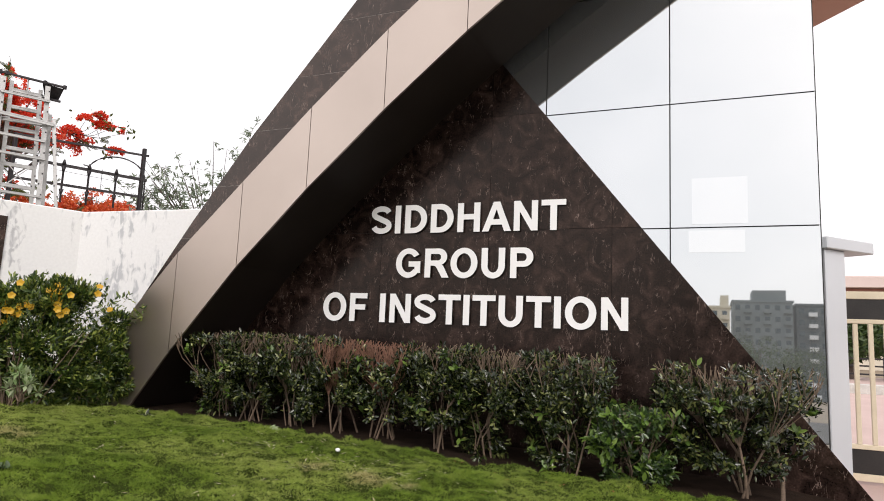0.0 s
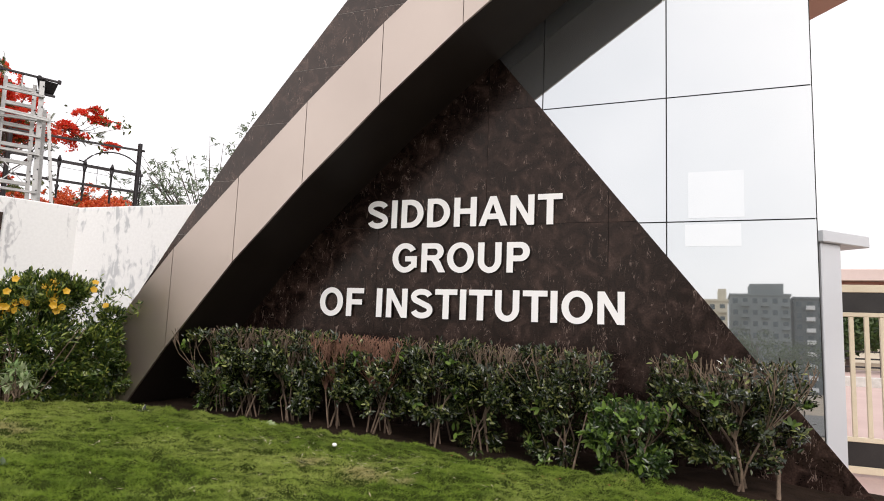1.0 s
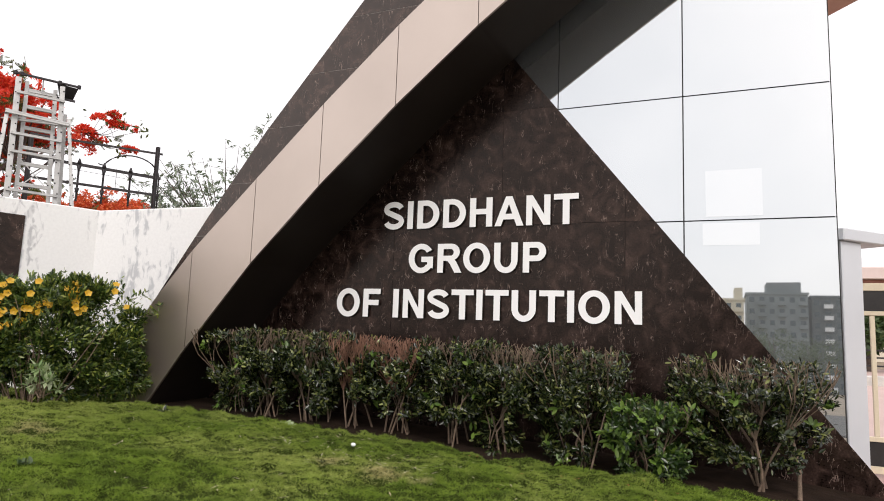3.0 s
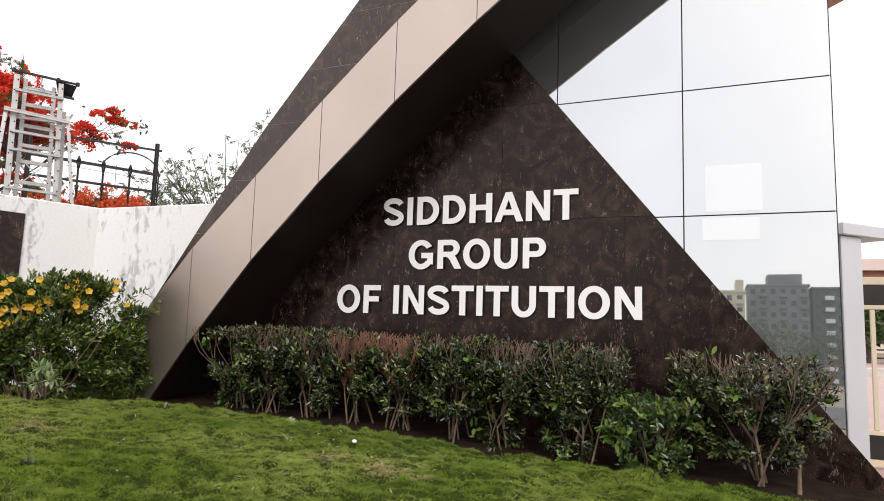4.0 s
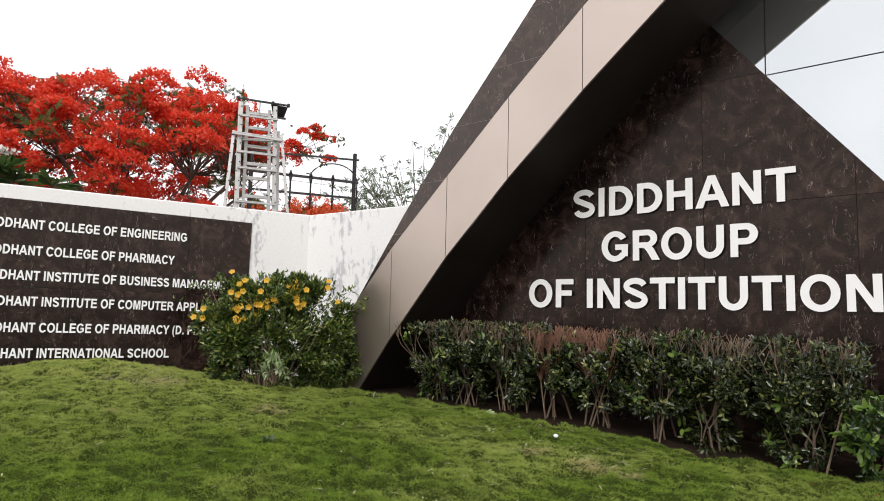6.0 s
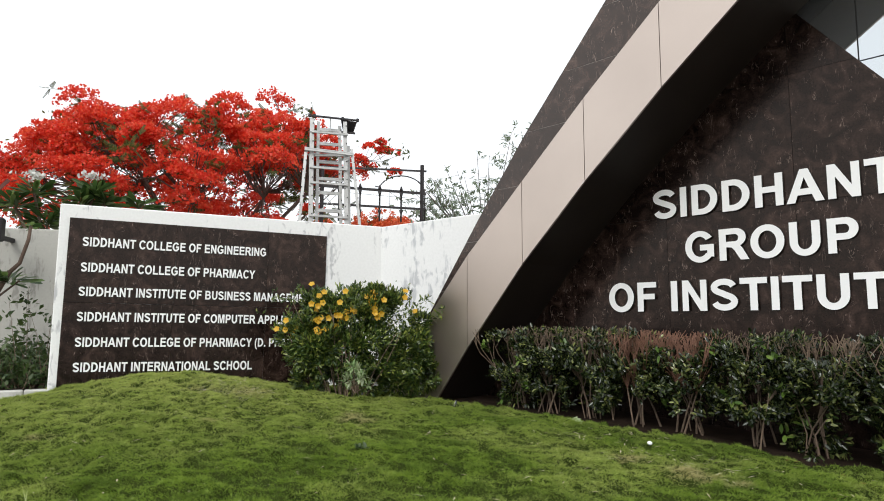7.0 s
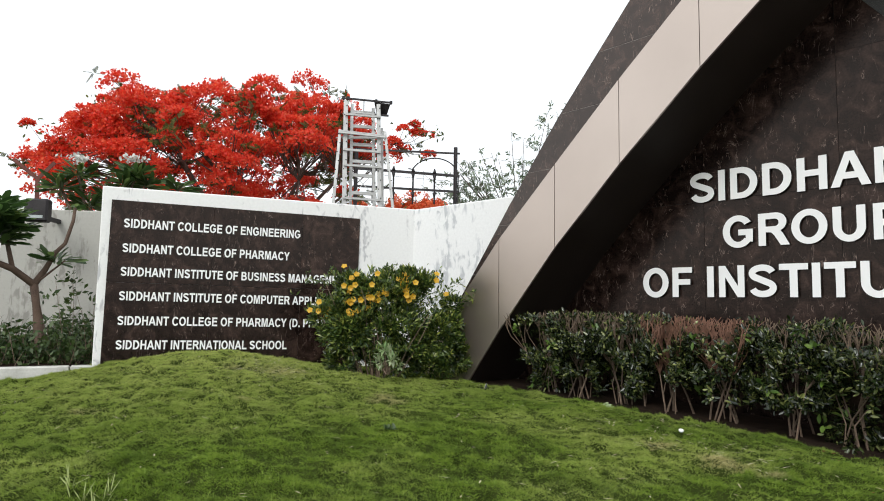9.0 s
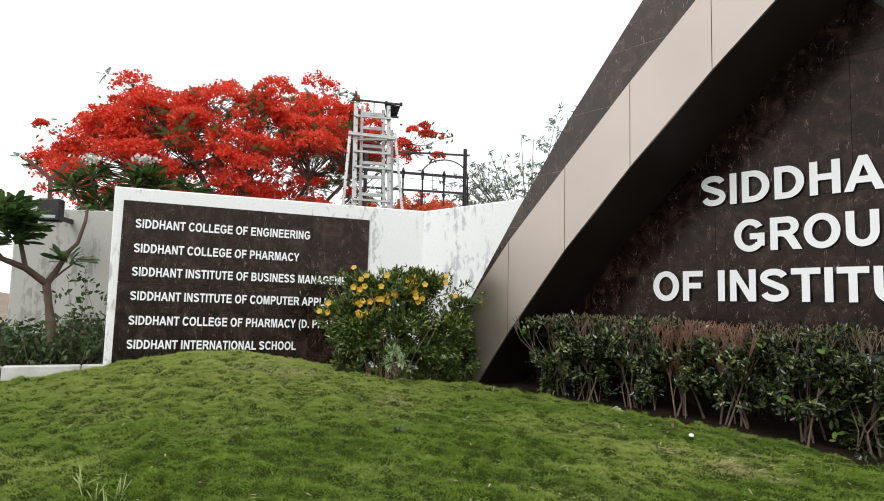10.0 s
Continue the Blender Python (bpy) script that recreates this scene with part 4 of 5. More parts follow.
# ---- behind the walls ----
FEATHER_S = []
for s in (-1, 1):
    for k in range(8):
        u = 0.10 + 0.108 * k
        w = s * (0.5 - 0.3 * u)
        FEATHER_S += [(0, u, 0), (w, u + 0.08, -0.10), (w * 0.95, u + 0.14, -0.10), (0, u + 0.095, 0)]
FEATHER_S = np.array(FEATHER_S)
FEATHER_FACES = np.concatenate([np.array([(q, q + 1, q + 2), (q, q + 2, q + 3)]) for q in range(0, len(FEATHER_S), 4)])


def flame_tree(name, centre, rx, ry, zlo, zhi, n_clumps, seed, petal, label, ground_z=-0.3, axis=(0.43, 0.903), petal_size=0.058, sprays=(), low_clumps=0):
    """Umbrella-shaped crown of red flower clumps, feathery leaves and dark limbs."""
    global rng
    rng = np.random.default_rng(seed)
    top = empty(name, label, "tree")
    cx, cy = centre
    ax = np.array([axis[0], axis[1], 0.0])
    ay = np.array([-axis[1], axis[0], 0.0])
    fork = np.array([cx, cy, zlo * 0.62])
    V, F = tubes([[((cx + 0.1, cy, ground_z), 0.22), ((cx - 0.05, cy, zlo * 0.3), 0.17), (tuple(fork), 0.14)]], 9)
    obj_from("trunk", V, F, BARK, top, "", True)
    th = rng.uniform(0, 2 * math.pi, n_clumps)
    rad = np.sqrt(rng.uniform(0.02, 1, n_clumps))
    a, b = rad * np.cos(th), rad * np.sin(th)
    dome = (1 - rad ** 3.6)
    zc = zlo + (zhi - zlo) * (0.20 + 0.55 * dome * rng.uniform(0.42, 1.05, n_clumps) + rng.uniform(-0.10, 0.14, n_clumps))
    C = np.array([cx, cy, 0]) + a[:, None] * rx * ax + b[:, None] * ry * ay
    C[:, 2] = zc
    # thin towards one side, with only high sprays there
    rel = (zc - zlo) / (zhi - zlo)
    C = C[((a < 0.55) | ((rel > 0.42) & (rng.random(n_clumps) < 0.5))) & ((a < 0.12) | (rel > 0.46) | (rel < 0.2) | (rng.random(n_clumps) < 0.25))]
    if low_clumps:
        la, lb = rng.uniform(-0.95, 0.52, low_clumps), rng.uniform(-0.9, 0.9, low_clumps)
        low_c = np.array([cx, cy, zlo]) + la[:, None] * rx * ax + lb[:, None] * ry * ay
        low_c[:, 2] += (zhi - zlo) * rng.uniform(-0.06, 0.22, low_clumps)
        C = np.concatenate([C, low_c])
    # small sprays standing out of the crown
    out = C[rng.choice(len(C), max(4, len(C) // 13), replace=False)] + np.stack([rng.normal(0, 0.35, max(4, len(C) // 13)), rng.normal(0, 0.35, max(4, len(C) // 13)), rng.uniform(0.20, 0.42, max(4, len(C) // 13))], 1)
    sizes = np.concatenate([rng.uniform(0.40, 1.0, len(C)), rng.uniform(0.22, 0.4, len(out))])
    inner = len(C)
    C = np.concatenate([C, out])
    if sprays:
        side = np.array([np.array([cx, cy, zlo]) + ax * rx * s + ay * ry * d + np.array([0, 0, (zhi - zlo) * h]) for s, d, h in sprays])
        C = np.concatenate([C, side])
        sizes = np.concatenate([sizes, rng.uniform(0.2, 0.36, len(side))])
    limbs = []
    main = []
    for k in range(9):
        t = 2 * math.pi * k / 9 + 0.3
        e = fork + ax * rx * 0.5 * math.cos(t) + ay * ry * 0.5 * math.sin(t)
        e[2] = zlo + (zhi - zlo) * rng.uniform(0.12, 0.42)
        m = (fork + e) / 2 + np.array([0, 0, -0.12])
        limbs.append([(tuple(fork), 0.07), (tuple(m), 0.05), (tuple(e), 0.03)])
        main.append(e)
    main = np.array(main)
    for q, c in enumerate(C):
        if q < inner:
            s = main[np.argmin(np.linalg.norm(main - c, axis=1))]
            r = 0.018
        else:
            s = C[np.argmin(np.linalg.norm(C[:inner] - c, axis=1))]
            r = 0.010
        m = (s + c) / 2 + rng.normal(size=3) * 0.12 * (q < inner) - np.array([0, 0, 0.12])
        limbs.append([(tuple(s), r), (tuple(m), r * 0.65), (tuple(c), r * 0.35)])
        if q >= inner:
            continue
        for k in range(2):
            e = c + rng.normal(size=3) * 0.15
            limbs.append([(tuple(m), 0.012), (tuple(e), 0.005)])
    V, F = tubes(limbs, 5)
    obj_from("branching", V, F, BARK, top, "dark bare limbs")
    # flower clumps
    P, O = [], []
    for c, s in zip(C, sizes):
        k = int(1150 * s)
        u = unit(k)
        u[:, 2] = np.abs(u[:, 2]) * 1.0 - 0.25
        rr = rng.uniform(0.25, 1.0, k)[:, None] ** 0.5
        P.append(c + u * rr * np.array([0.54, 0.54, 0.40]) * s + 0.10 * s * np.array([noise.noise_vector(Vector(v)) for v in (u * 2.2 + c * 3.0)]))
        O.append(u)
    P, O = np.concatenate(P), np.concatenate(O)
    keep = np.array([noise.noise(Vector((q * 2.4).tolist())) > -0.05 for q in P])
    P, O = P[keep], O[keep]
    L = rng.uniform(0.6, 1.25, len(P)) * petal_size
    leaves("blossom", P, O + unit(len(P)) * 0.9, O + unit(len(P)) * 0.7, L, L * 0.9, petal, top, "vivid red flower clusters")
    # feathery leaves below, between and standing out of the clumps
    k = rng.choice(inner, max(10, int(len(C) * 1.6)))
    base = C[k] + rng.normal(size=(len(k), 3)) * np.array([0.26, 0.26, 0.16])
    base[:, 2] -= 0.10
    # more leaf where the crown thins out
    lean = ((base - np.array([cx, cy, 0])) @ ax) / rx
    base = np.concatenate([base, base[(lean > 0.3) & (base[:, 2] < zlo + 0.55 * (zhi - zlo))] + np.array([0.1, 0.12, 0.05])])
    pos = np.repeat(base, 5, 0)
    fwd = unit(len(pos)) + np.array([0, 0, 0.05])
    fwd[:, 2] *= 0.45
    leaves("foliage", pos, fwd, unit(len(pos)) + np.array([0.45, -0.4, 0.5]), rng.uniform(0.16, 0.26, len(pos)), 0.095, FEATHER, top, "feathery olive-green leaves", FEATHER_S, FEATHER_FACES)
    tuftc = np.repeat(C[inner:], 14, 0)
    pos = tuftc + rng.normal(size=(len(tuftc), 3)) * np.array([0.13, 0.13, 0.07])
    L = rng.uniform(0.07, 0.13, len(pos))
    leaves("young_foliage", pos, unit(len(pos)) + np.array([0, 0, -0.1]), unit(len(pos)) + np.array([0.5, -0.4, 0.4]), L, L * 0.42, FEATHER, top, "small leaves on the outer sprays", OVAL, OVAL_F)
    return top


SPRAYS = [(0.84, 0.1, 0.70), (0.96, -0.1, 0.66), (1.05, 0.1, 0.68), (0.98, 0.0, 0.50), (0.86, 0.2, 0.58), (0.88, -0.1, 0.70), (0.91, 0.0, 0.66)]
flame_tree("flame_tree", (-13.1, -0.31), 4.0, 2.4, 2.75, 5.88, 250, 11, RED, "spreading flame tree in full vivid red flower", sprays=SPRAYS, low_clumps=46)
flame_tree("flame_tree", (-15.0, 5.4), 2.1, 1.5, 2.5, 4.12, 150, 12, ORANGE, "low far flame tree with orange-red flowers")


# ladder
def ladder():
    top = empty("step_ladder", "tall aluminium double step ladder with a top platform", "ladder")
    c = Vector((-8.44, -0.66, 0))
    r = Vector((0.58, 0.815, 0)).normalized()
    f = Vector((-r.y, r.x, 0))

    def at(s, d, z):
        return c + r * s + f * d + Vector((0, 0, z))

    def plank(pa, pb, w, d, bm=None):
        """A bar, w wide across the ladder and d deep."""
        z = (pb - pa).normalized()
        y = z.cross(r).normalized()
        x = y.cross(z)
        m = Matrix.Translation(pa) @ Matrix((x, y, z)).transposed().to_4x4()
        return box_bm(-w / 2, w / 2, -d / 2, d / 2, 0, (pb - pa).length, 0.001, bm, m)

    def stile(a, b, w, holes):
        """A channel-section upright from a to b (s, d, z), with bolt holes."""
        pa, pb = at(*a), at(*b)
        bm = plank(pa, pb, w, 0.008)
        for side in (-1, 1):
            plank(pa + r * side * (w / 2 - 0.004) + f * 0.022, pb + r * side * (w / 2 - 0.004) + f * 0.022, 0.008, 0.036, bm)
        ob = part("stile", bm, ALU, top)
        n = int((pb - pa).length / 0.14)
        for i in range(n) if holes else ():
            p = pa.lerp(pb, (i + 0.5) / n) - f * 0.004 + r * (0.018 if i % 2 else -0.015)
            if p.z > 2.1:
                part("bolt", bar_bm(p, p - f * 0.005, 0.017), IRON, ob)
        return ob

    def rung(s0, s1, d, z, tall=0.034, tilt=-0.02):
        bm = bar_bm(at(s0, d, z), at(s1, d, z + tilt), 0.035, tall, None, 0.004)
        bar_bm(at(s0, d - 0.019, z + 0.012), at(s1, d - 0.019, z + tilt + 0.012), 0.004, 0.008, bm)
        part("rung", bm, ALU, top)

    # front section, back section and the wide splayed section
    stile((-0.255, -0.10, -0.3), (-0.296, -0.10, 3.96), 0.066, True)
    stile((0.350, -0.10, -0.3), (0.206, -0.10, 3.94), 0.060, True)
    stile((-0.17, 0.10, -0.3), (-0.205, 0.06, 3.97), 0.046, False)
    stile((0.27, 0.10, -0.3), (0.125, 0.06, 3.92), 0.050, True)
    stile((-0.585, -0.30, -0.3), (-0.372, -0.13, 3.50), 0.044, True)
    stile((0.770, -0.30, -0.3), (0.318, -0.13, 3.50), 0.042, True)
    stile((0.39, 0.30, -0.3), (0.27, 0.12, 3.62), 0.045, False)
    for z in (3.745, 3.19, 2.95, 2.44, 2.16, 1.6, 1.0, 0.4):
        rung(-0.30, 0.255 if z > 3 else 0.28, -0.13, z)
    for z in (3.85, 3.62, 3.33, 3.06, 2.84, 2.56, 2.3, 1.9, 1.3, 0.7, 0.1):
        rung(-0.20, 0.16, 0.08, z, 0.05, -0.01)
    rung(-0.39, 0.33, -0.16, 3.46, 0.05, -0.05)
    rung(-0.34, 0.30, -0.02, 3.40, 0.04, 0.03)
    for s in (-1, 1):
        part("brace", bar_bm(at(-0.20 * s, -0.02, 2.47), at(0.20 * s, -0.02, 2.90), 0.011), ALU, top)
        part("brace", bar_bm(at(-0.20 * s, -0.02, 1.47), at(0.20 * s, -0.02, 1.90), 0.011), ALU, top)
    part("spreader", bar_bm(at(-0.43, -0.14, 3.36), at(-0.16, 0.0, 3.46), 0.025, 0.012), ALU, top)
    part("spreader", bar_bm(at(0.30, -0.10, 3.10), at(0.44, -0.12, 3.08), 0.02, 0.012), ALU, top)
    bar = part("top_bar", bar_bm(at(-0.36, -0.08, 4.015), at(0.42, -0.08, 3.975), 0.028, 0.028, None, 0.004), IRON, top, "dark steel top bar")
    for s in (-0.335, -0.26, 0.17, 0.40):
        part("knob", box_bm(-0.018, 0.018, -0.02, 0.02, -0.026, 0.03, 0.006, None, Matrix.Translation(at(s, -0.08, 3.996 - 0.051 * s))), IRON, bar)
    part("hook_rod", bar_bm(at(-0.02, -0.06, 4.0), at(-0.02, -0.06, 3.80), 0.012), ALU, top)
    bm = bmesh.new()
    fc = bm.faces.new([bm.verts.new(at(s, d, z)) for s, d, z in ((0.14, -0.10, 3.965), (0.39, -0.10, 3.94), (0.34, 0.02, 3.80), (0.18, 0.02, 3.81))])
    for g in bmesh.ops.extrude_face_region(bm, geom=[fc])["geom"]:
        if isinstance(g, bmesh.types.BMVert):
            g.co += f * 0.02 + Vector((0, 0, 0.012))
    part("platform", bm, IRON, top, "dark folded metal platform")
    part("platform_bar", bar_bm(at(0.15, 0.0, 3.80), at(0.37, 0.0, 3.79), 0.028), IRON, top)


ladder()


def iron_fence():
    top = empty("iron_gate", "black wrought-iron gate frame with an arch and spear points", "gate")
    a, b = Vector((-9.25, 0.62, 0)), Vector((-8.50, 1.46, 0))
    d = (b - a)

    def at(s, z):
        p = a + d * s
        return (p.x, p.y, z)

    part("post", bar_bm(at(0.93, -0.4), at(0.93, 3.66), 0.055, None, None, 0.006), IRON, top)
    part("post", bar_bm(at(-0.65, -0.4), at(-0.65, 3.62), 0.055, None, None, 0.006), IRON, top)
    for za, zb, w in ((3.60, 3.545, 0.03), (3.25, 3.135, 0.042), (2.93, 2.85, 0.036)):
        part("rail", bar_bm(at(-0.65, za), at(1.0, zb), w), IRON, top)
    for s in (-0.38, -0.05, 0.26, 0.60):
        zr = 3.205 - 0.07 * s
        sp = part("spear", bar_bm(at(s, 2.62), at(s, zr + 0.06), 0.022), IRON, top)
        for z, r, h in ((zr + 0.05, 0.038, 0.09), (zr - 0.07, 0.036, 0.12), (2.78, 0.036, 0.10)):
            bm = bmesh.new()
            bmesh.ops.create_cone(bm, segments=8, radius1=r if z > zr else 0.010, radius2=0.010 if z > zr else r, depth=h, cap_ends=True, matrix=Matrix.Translation((*at(s, 0)[:2], z)))
            part("spear_tip", bm, IRON, sp, "", True)
    pts = [(at(0.18, 3.26), 0.010)]
    for k in range(15):
        t = math.pi * (0.12 + 0.88 * k / 14)
        pts.append((at(0.60 - 0.375 * math.cos(t), 3.12 + 0.335 * math.sin(t)), 0.012))
    pts.append((at(0.975, 2.4), 0.012))
    V, F = tubes([pts], 6)
    obj_from("arch_bar", V, F, IRON, top, "", True)
    V, F = tubes([[(at(-0.2, 3.13), 0.004), (at(0.85, 3.04), 0.004)], [(at(0.42, 3.22), 0.004), (at(0.42, 2.9), 0.004)]], 4)
    obj_from("wire", V, F, IRON, top, "thin wires")


iron_fence()


def slim_tree(cx, cy, zlo, zhi, half, n, seed):
    global rng
    rng = np.random.default_rng(seed)
    top = empty("slender_tree", "airy tree with slim drooping green leaves, paled to imitate sky glow", "tree")
    limbs, P, D = [], [], []
    base = (cx, cy, -0.4)
    for i in range(n):
        s = rng.uniform(-1, 1)
        e = np.array([cx + 0.72 * s * half + rng.normal() * 0.2, cy + 0.69 * s * half + rng.normal() * 0.2, zlo + (zhi - zlo) * rng.uniform(0.25, 1.0) * (0.62 + 0.38 * (s + 1) / 2)])
        m = np.array([cx + 0.4 * (e[0] - cx), cy + 0.4 * (e[1] - cy), zlo + 0.35 * (e[2] - zlo)])
        limbs.append([((cx, cy, zlo * 0.5), 0.02), (tuple(m), 0.012), (tuple(e), 0.004)])
        for k in range(6):
            t = rng.uniform(0.15, 1.0)
            q = m + (e - m) * t
            w = q + np.array([rng.normal() * 0.25, rng.normal() * 0.25, rng.uniform(-0.12, 0.2)])
            limbs.append([(tuple(q), 0.004), (tuple(w), 0.002)])
            for j in range(9):
                u = rng.uniform(0.2, 1)
                P.append(q + (w - q) * u)
                dv = (w - q) / (np.linalg.norm(w - q) + 1e-6)
                D.append(dv * 0.6 + rng.normal(size=3) * 0.6 + np.array([0, 0, -0.45]))
    limbs.append([(base, 0.07), ((cx, cy, zlo * 0.5), 0.05)])
    V, F = tubes(limbs, 4)
    obj_from("branching", V, F, BARK, top)
    L = rng.uniform(0.08, 0.15, len(P))
    leaves("foliage", P, D, unit(len(P)) + np.array([0, 0, 0.8]), L, L * 0.30, SLIM, top, "slim drooping leaves")


slim_tree(-9.5, 4.2, 2.3, 5.4, 1.9, 74, 21)
slim_tree(-8.75, 5.25, 3.6, 5.7, 0.6, 34, 22)


# frangipani and the bed by the far wall
CAM0 = np.array([-0.341, -6.265, 0.835])


def spot(dx, dy, dz, dist):
    return CAM0 + np.array([dx, dy, dz]) * dist


PADDLE = np.array([(0, 0, 0), (-0.16, 0.25, 0.03), (-0.46, 0.62, 0.10), (-0.36, 0.88, 0.06), (0, 1, -0.06), (0.36, 0.88, 0.06), (0.46, 0.62, 0.10), (0.16, 0.25, 0.03), (0, 0.3, -0.02), (0, 0.65, 0.0)])
PADDLE_F = np.array([(0, 8, 1), (0, 7, 8), (1, 8, 2), (8, 9, 2), (8, 7, 6), (8, 6, 9), (2, 9, 3), (9, 4, 3), (9, 6, 5), (9, 5, 4)])


def whorls(top, centres, mat, n=16, length=0.30, width=0.085, label="long paddle-shaped leaves"):
    pos, fw, up = [], [], []
    for c in centres:
        for k in range(n):
            t = 2.4 * k + rng.uniform(0, 0.5)
            tilt = rng.uniform(-0.25, 0.75)
            pos.append(np.array(c) + rng.normal(size=3) * 0.025)
            fw.append((math.cos(t), math.sin(t), tilt))
            up.append((0.5 * rng.normal(), 0.5 * rng.normal(), 0.8))
    L = rng.uniform(0.75, 1.15, len(pos)) * length
    leaves("foliage", pos, fw, up, L, width, mat, top, label, PADDLE, PADDLE_F)


def frangipani():
    global rng
    rng = np.random.default_rng(31)
    top = empty("frangipani_tree", "forked frangipani tree with whorls of long leaves", "tree")
    D = 9.6
    base, knob, fork = spot(-0.984, 0.178, -0.084, D), spot(-0.9853, 0.1711, -0.0354, D), spot(-0.9867, 0.1627, 0.0183, D)
    l1, l2, l3 = spot(-0.9904, 0.1384, 0.0382, D - 0.1), spot(-0.9937, 0.1117, 0.0492, D - 0.2), spot(-0.997, 0.085, 0.09, D - 0.3)
    r1, r2, r3 = spot(-0.9848, 0.1736, 0.0377, D), spot(-0.9827, 0.1849, 0.0627, D), spot(-0.9809, 0.1947, 0.0749, D)
    r4, r5 = spot(-0.9794, 0.2021, 0.1059, D), spot(-0.9791, 0.2036, 0.1248, D)
    side = spot(-0.9800, 0.1960, 0.052, D - 0.1)
    V, F = tubes([[(tuple(base), 0.075), (tuple(knob), 0.062), (tuple((knob + fork) / 2), 0.045), (tuple(fork), 0.05)]], 9)
    obj_from("trunk", V, F, PLUMBARK, top, "", True)
    up1 = spot(-0.9915, 0.130, 0.075, D - 0.1)
    V, F = tubes([[(tuple(fork), 0.046), (tuple(l1), 0.042), (tuple(l2), 0.034), (tuple(l3), 0.026)], [(tuple(fork), 0.045), (tuple(r1), 0.036), (tuple(r2), 0.026), (tuple(r3), 0.024), (tuple(r4), 0.022), (tuple(r5), 0.018)],
                  [(tuple(fork), 0.018), (tuple(side), 0.010)], [(tuple(l1), 0.03), (tuple(up1), 0.024)]], 8)
    obj_from("branching", V, F, PLUMBARK, top, "", True)
    cs = [spot(-0.9928, 0.120, 0.115, D), spot(-0.9936, 0.1128, 0.090, D), spot(-0.9905, 0.137, 0.088, D - 0.2), spot(-0.9924, 0.123, 0.074, D - 0.2), spot(-0.994, 0.110, 0.116, D - 0.3), spot(-0.9915, 0.127, 0.100, D - 0.4), spot(-0.9932, 0.115, 0.104, D - 0.5)]
    whorls(top, cs, PLUMLEAF, 36, 0.34, 0.095)
    whorls(top, [spot(-0.9825, 0.186, 0.050, D)], PLUMLEAF, 24, 0.33, 0.085)
    whorls(top, [r5], PLUMLEAF, 10, 0.14, 0.05)
    t2 = empty("frangipani_tree", "frangipani tree behind the wall with white flowers", "tree")
    D = 11.2
    cs = [spot(-0.979, 0.2044, 0.170, D), spot(-0.975, 0.2213, 0.128, D), spot(-0.983, 0.185, 0.150, D), spot(-0.9617, 0.2741, 0.178, D), spot(-0.957, 0.287, 0.165, D), spot(-0.966, 0.260, 0.163, D), spot(-0.970, 0.242, 0.140, D), spot(-0.9445, 0.3286, 0.163, D)]
    whorls(t2, cs, PLUMLEAF, 42, 0.36, 0.085)
    f0 = spot(-0.972, 0.235, 0.06, D)
    V, F = tubes([[(tuple(spot(-0.972, 0.235, -0.12, D)), 0.08), (tuple(f0), 0.06)]], 8)
    obj_from("trunk", V, F, PLUMBARK, t2, "", True)
    V, F = tubes([[(tuple(f0), 0.04), (tuple((f0 + c) / 2 + np.array([0, 0, -0.1])), 0.03), (tuple(c), 0.02)] for c in cs], 6)
    obj_from("branching", V, F, PLUMBARK, t2, "", True)
    pos = np.concatenate([np.array(c) + np.array([-0.1, 0, 0.27]) + rng.normal(size=(60, 3)) * np.array([0.08, 0.08, 0.03]) for c in (cs[0], cs[3])])
    leaves("blossom", pos, unit(len(pos)) + np.array([0, 0, 0.4]), unit(len(pos)) + np.array([0, 0, 1]), 0.065, 0.045, WHITEPETAL, t2, "white flower clusters", OVAL, OVAL_F)


frangipani()

# far grey wall, lamp, kerb and weeds
gw_a, gw_b = spot(-0.9925, 0.1226, 0, 11.4), spot(-0.955, 0.30, 0, 10.6)
gd = gw_b - gw_a
gl = float(np.hypot(gd[0], gd[1]))
gx, gy = gd[0] / gl, gd[1] / gl
GW = Matrix(((gx, -gy, 0, gw_a[0]), (gy, gx, 0, gw_a[1]), (0, 0, 1, 0), (0, 0, 0, 1)))
grey = tagged(part("wall_far", box_bm(0, gl, 0, 0.2, -0.45, 2.17, 0.02), GREYWALL), "grey rendered boundary wall with damp stains", "wall", kind="structure")
grey.matrix_world = GW
fl = empty("flood_light", "black flood light on a bracket on the wall", "flood light")
housing = part("housing", box_bm(-0.155, 0.155, -0.12, 0.04, -0.16, 0.165, 0.025), IRON, fl)
part("lens", box_bm(-0.10, 0.10, -0.125, -0.121, -0.11, -0.07, 0.0), mottled("lamp_lens", (0.3, 0.34, 0.34), (0.5, 0.54, 0.54), 4, 40, 0.15), housing, "pale glass lens")
part("bracket", box_bm(-0.03, 0.03, 0.04, 0.72, -0.10, -0.04, 0.004), IRON, fl)
fp = spot(-0.9866, 0.163, 0.1162, 10.5)
fl.matrix_world = Matrix.Translation(Vector(fp)) @ Matrix(((gx, -gy, 0, 0), (gy, gx, 0, 0), (0, 0, 1, 0), (0, 0, 0, 1)))
yp = empty("steel_post", "red-oxide steel post with forked arms on the wall", "post")
y0, y1 = spot(-0.9871, 0.1598, 0.11, 11.5), spot(-0.9874, 0.1584, 0.1595, 11.5)
part("shaft", bar_bm(y0, y1, 0.06), RUST, yp)
part("arm", bar_bm(y1, spot(-0.9914, 0.1307, 0.182, 11.5), 0.05), RUST, yp)
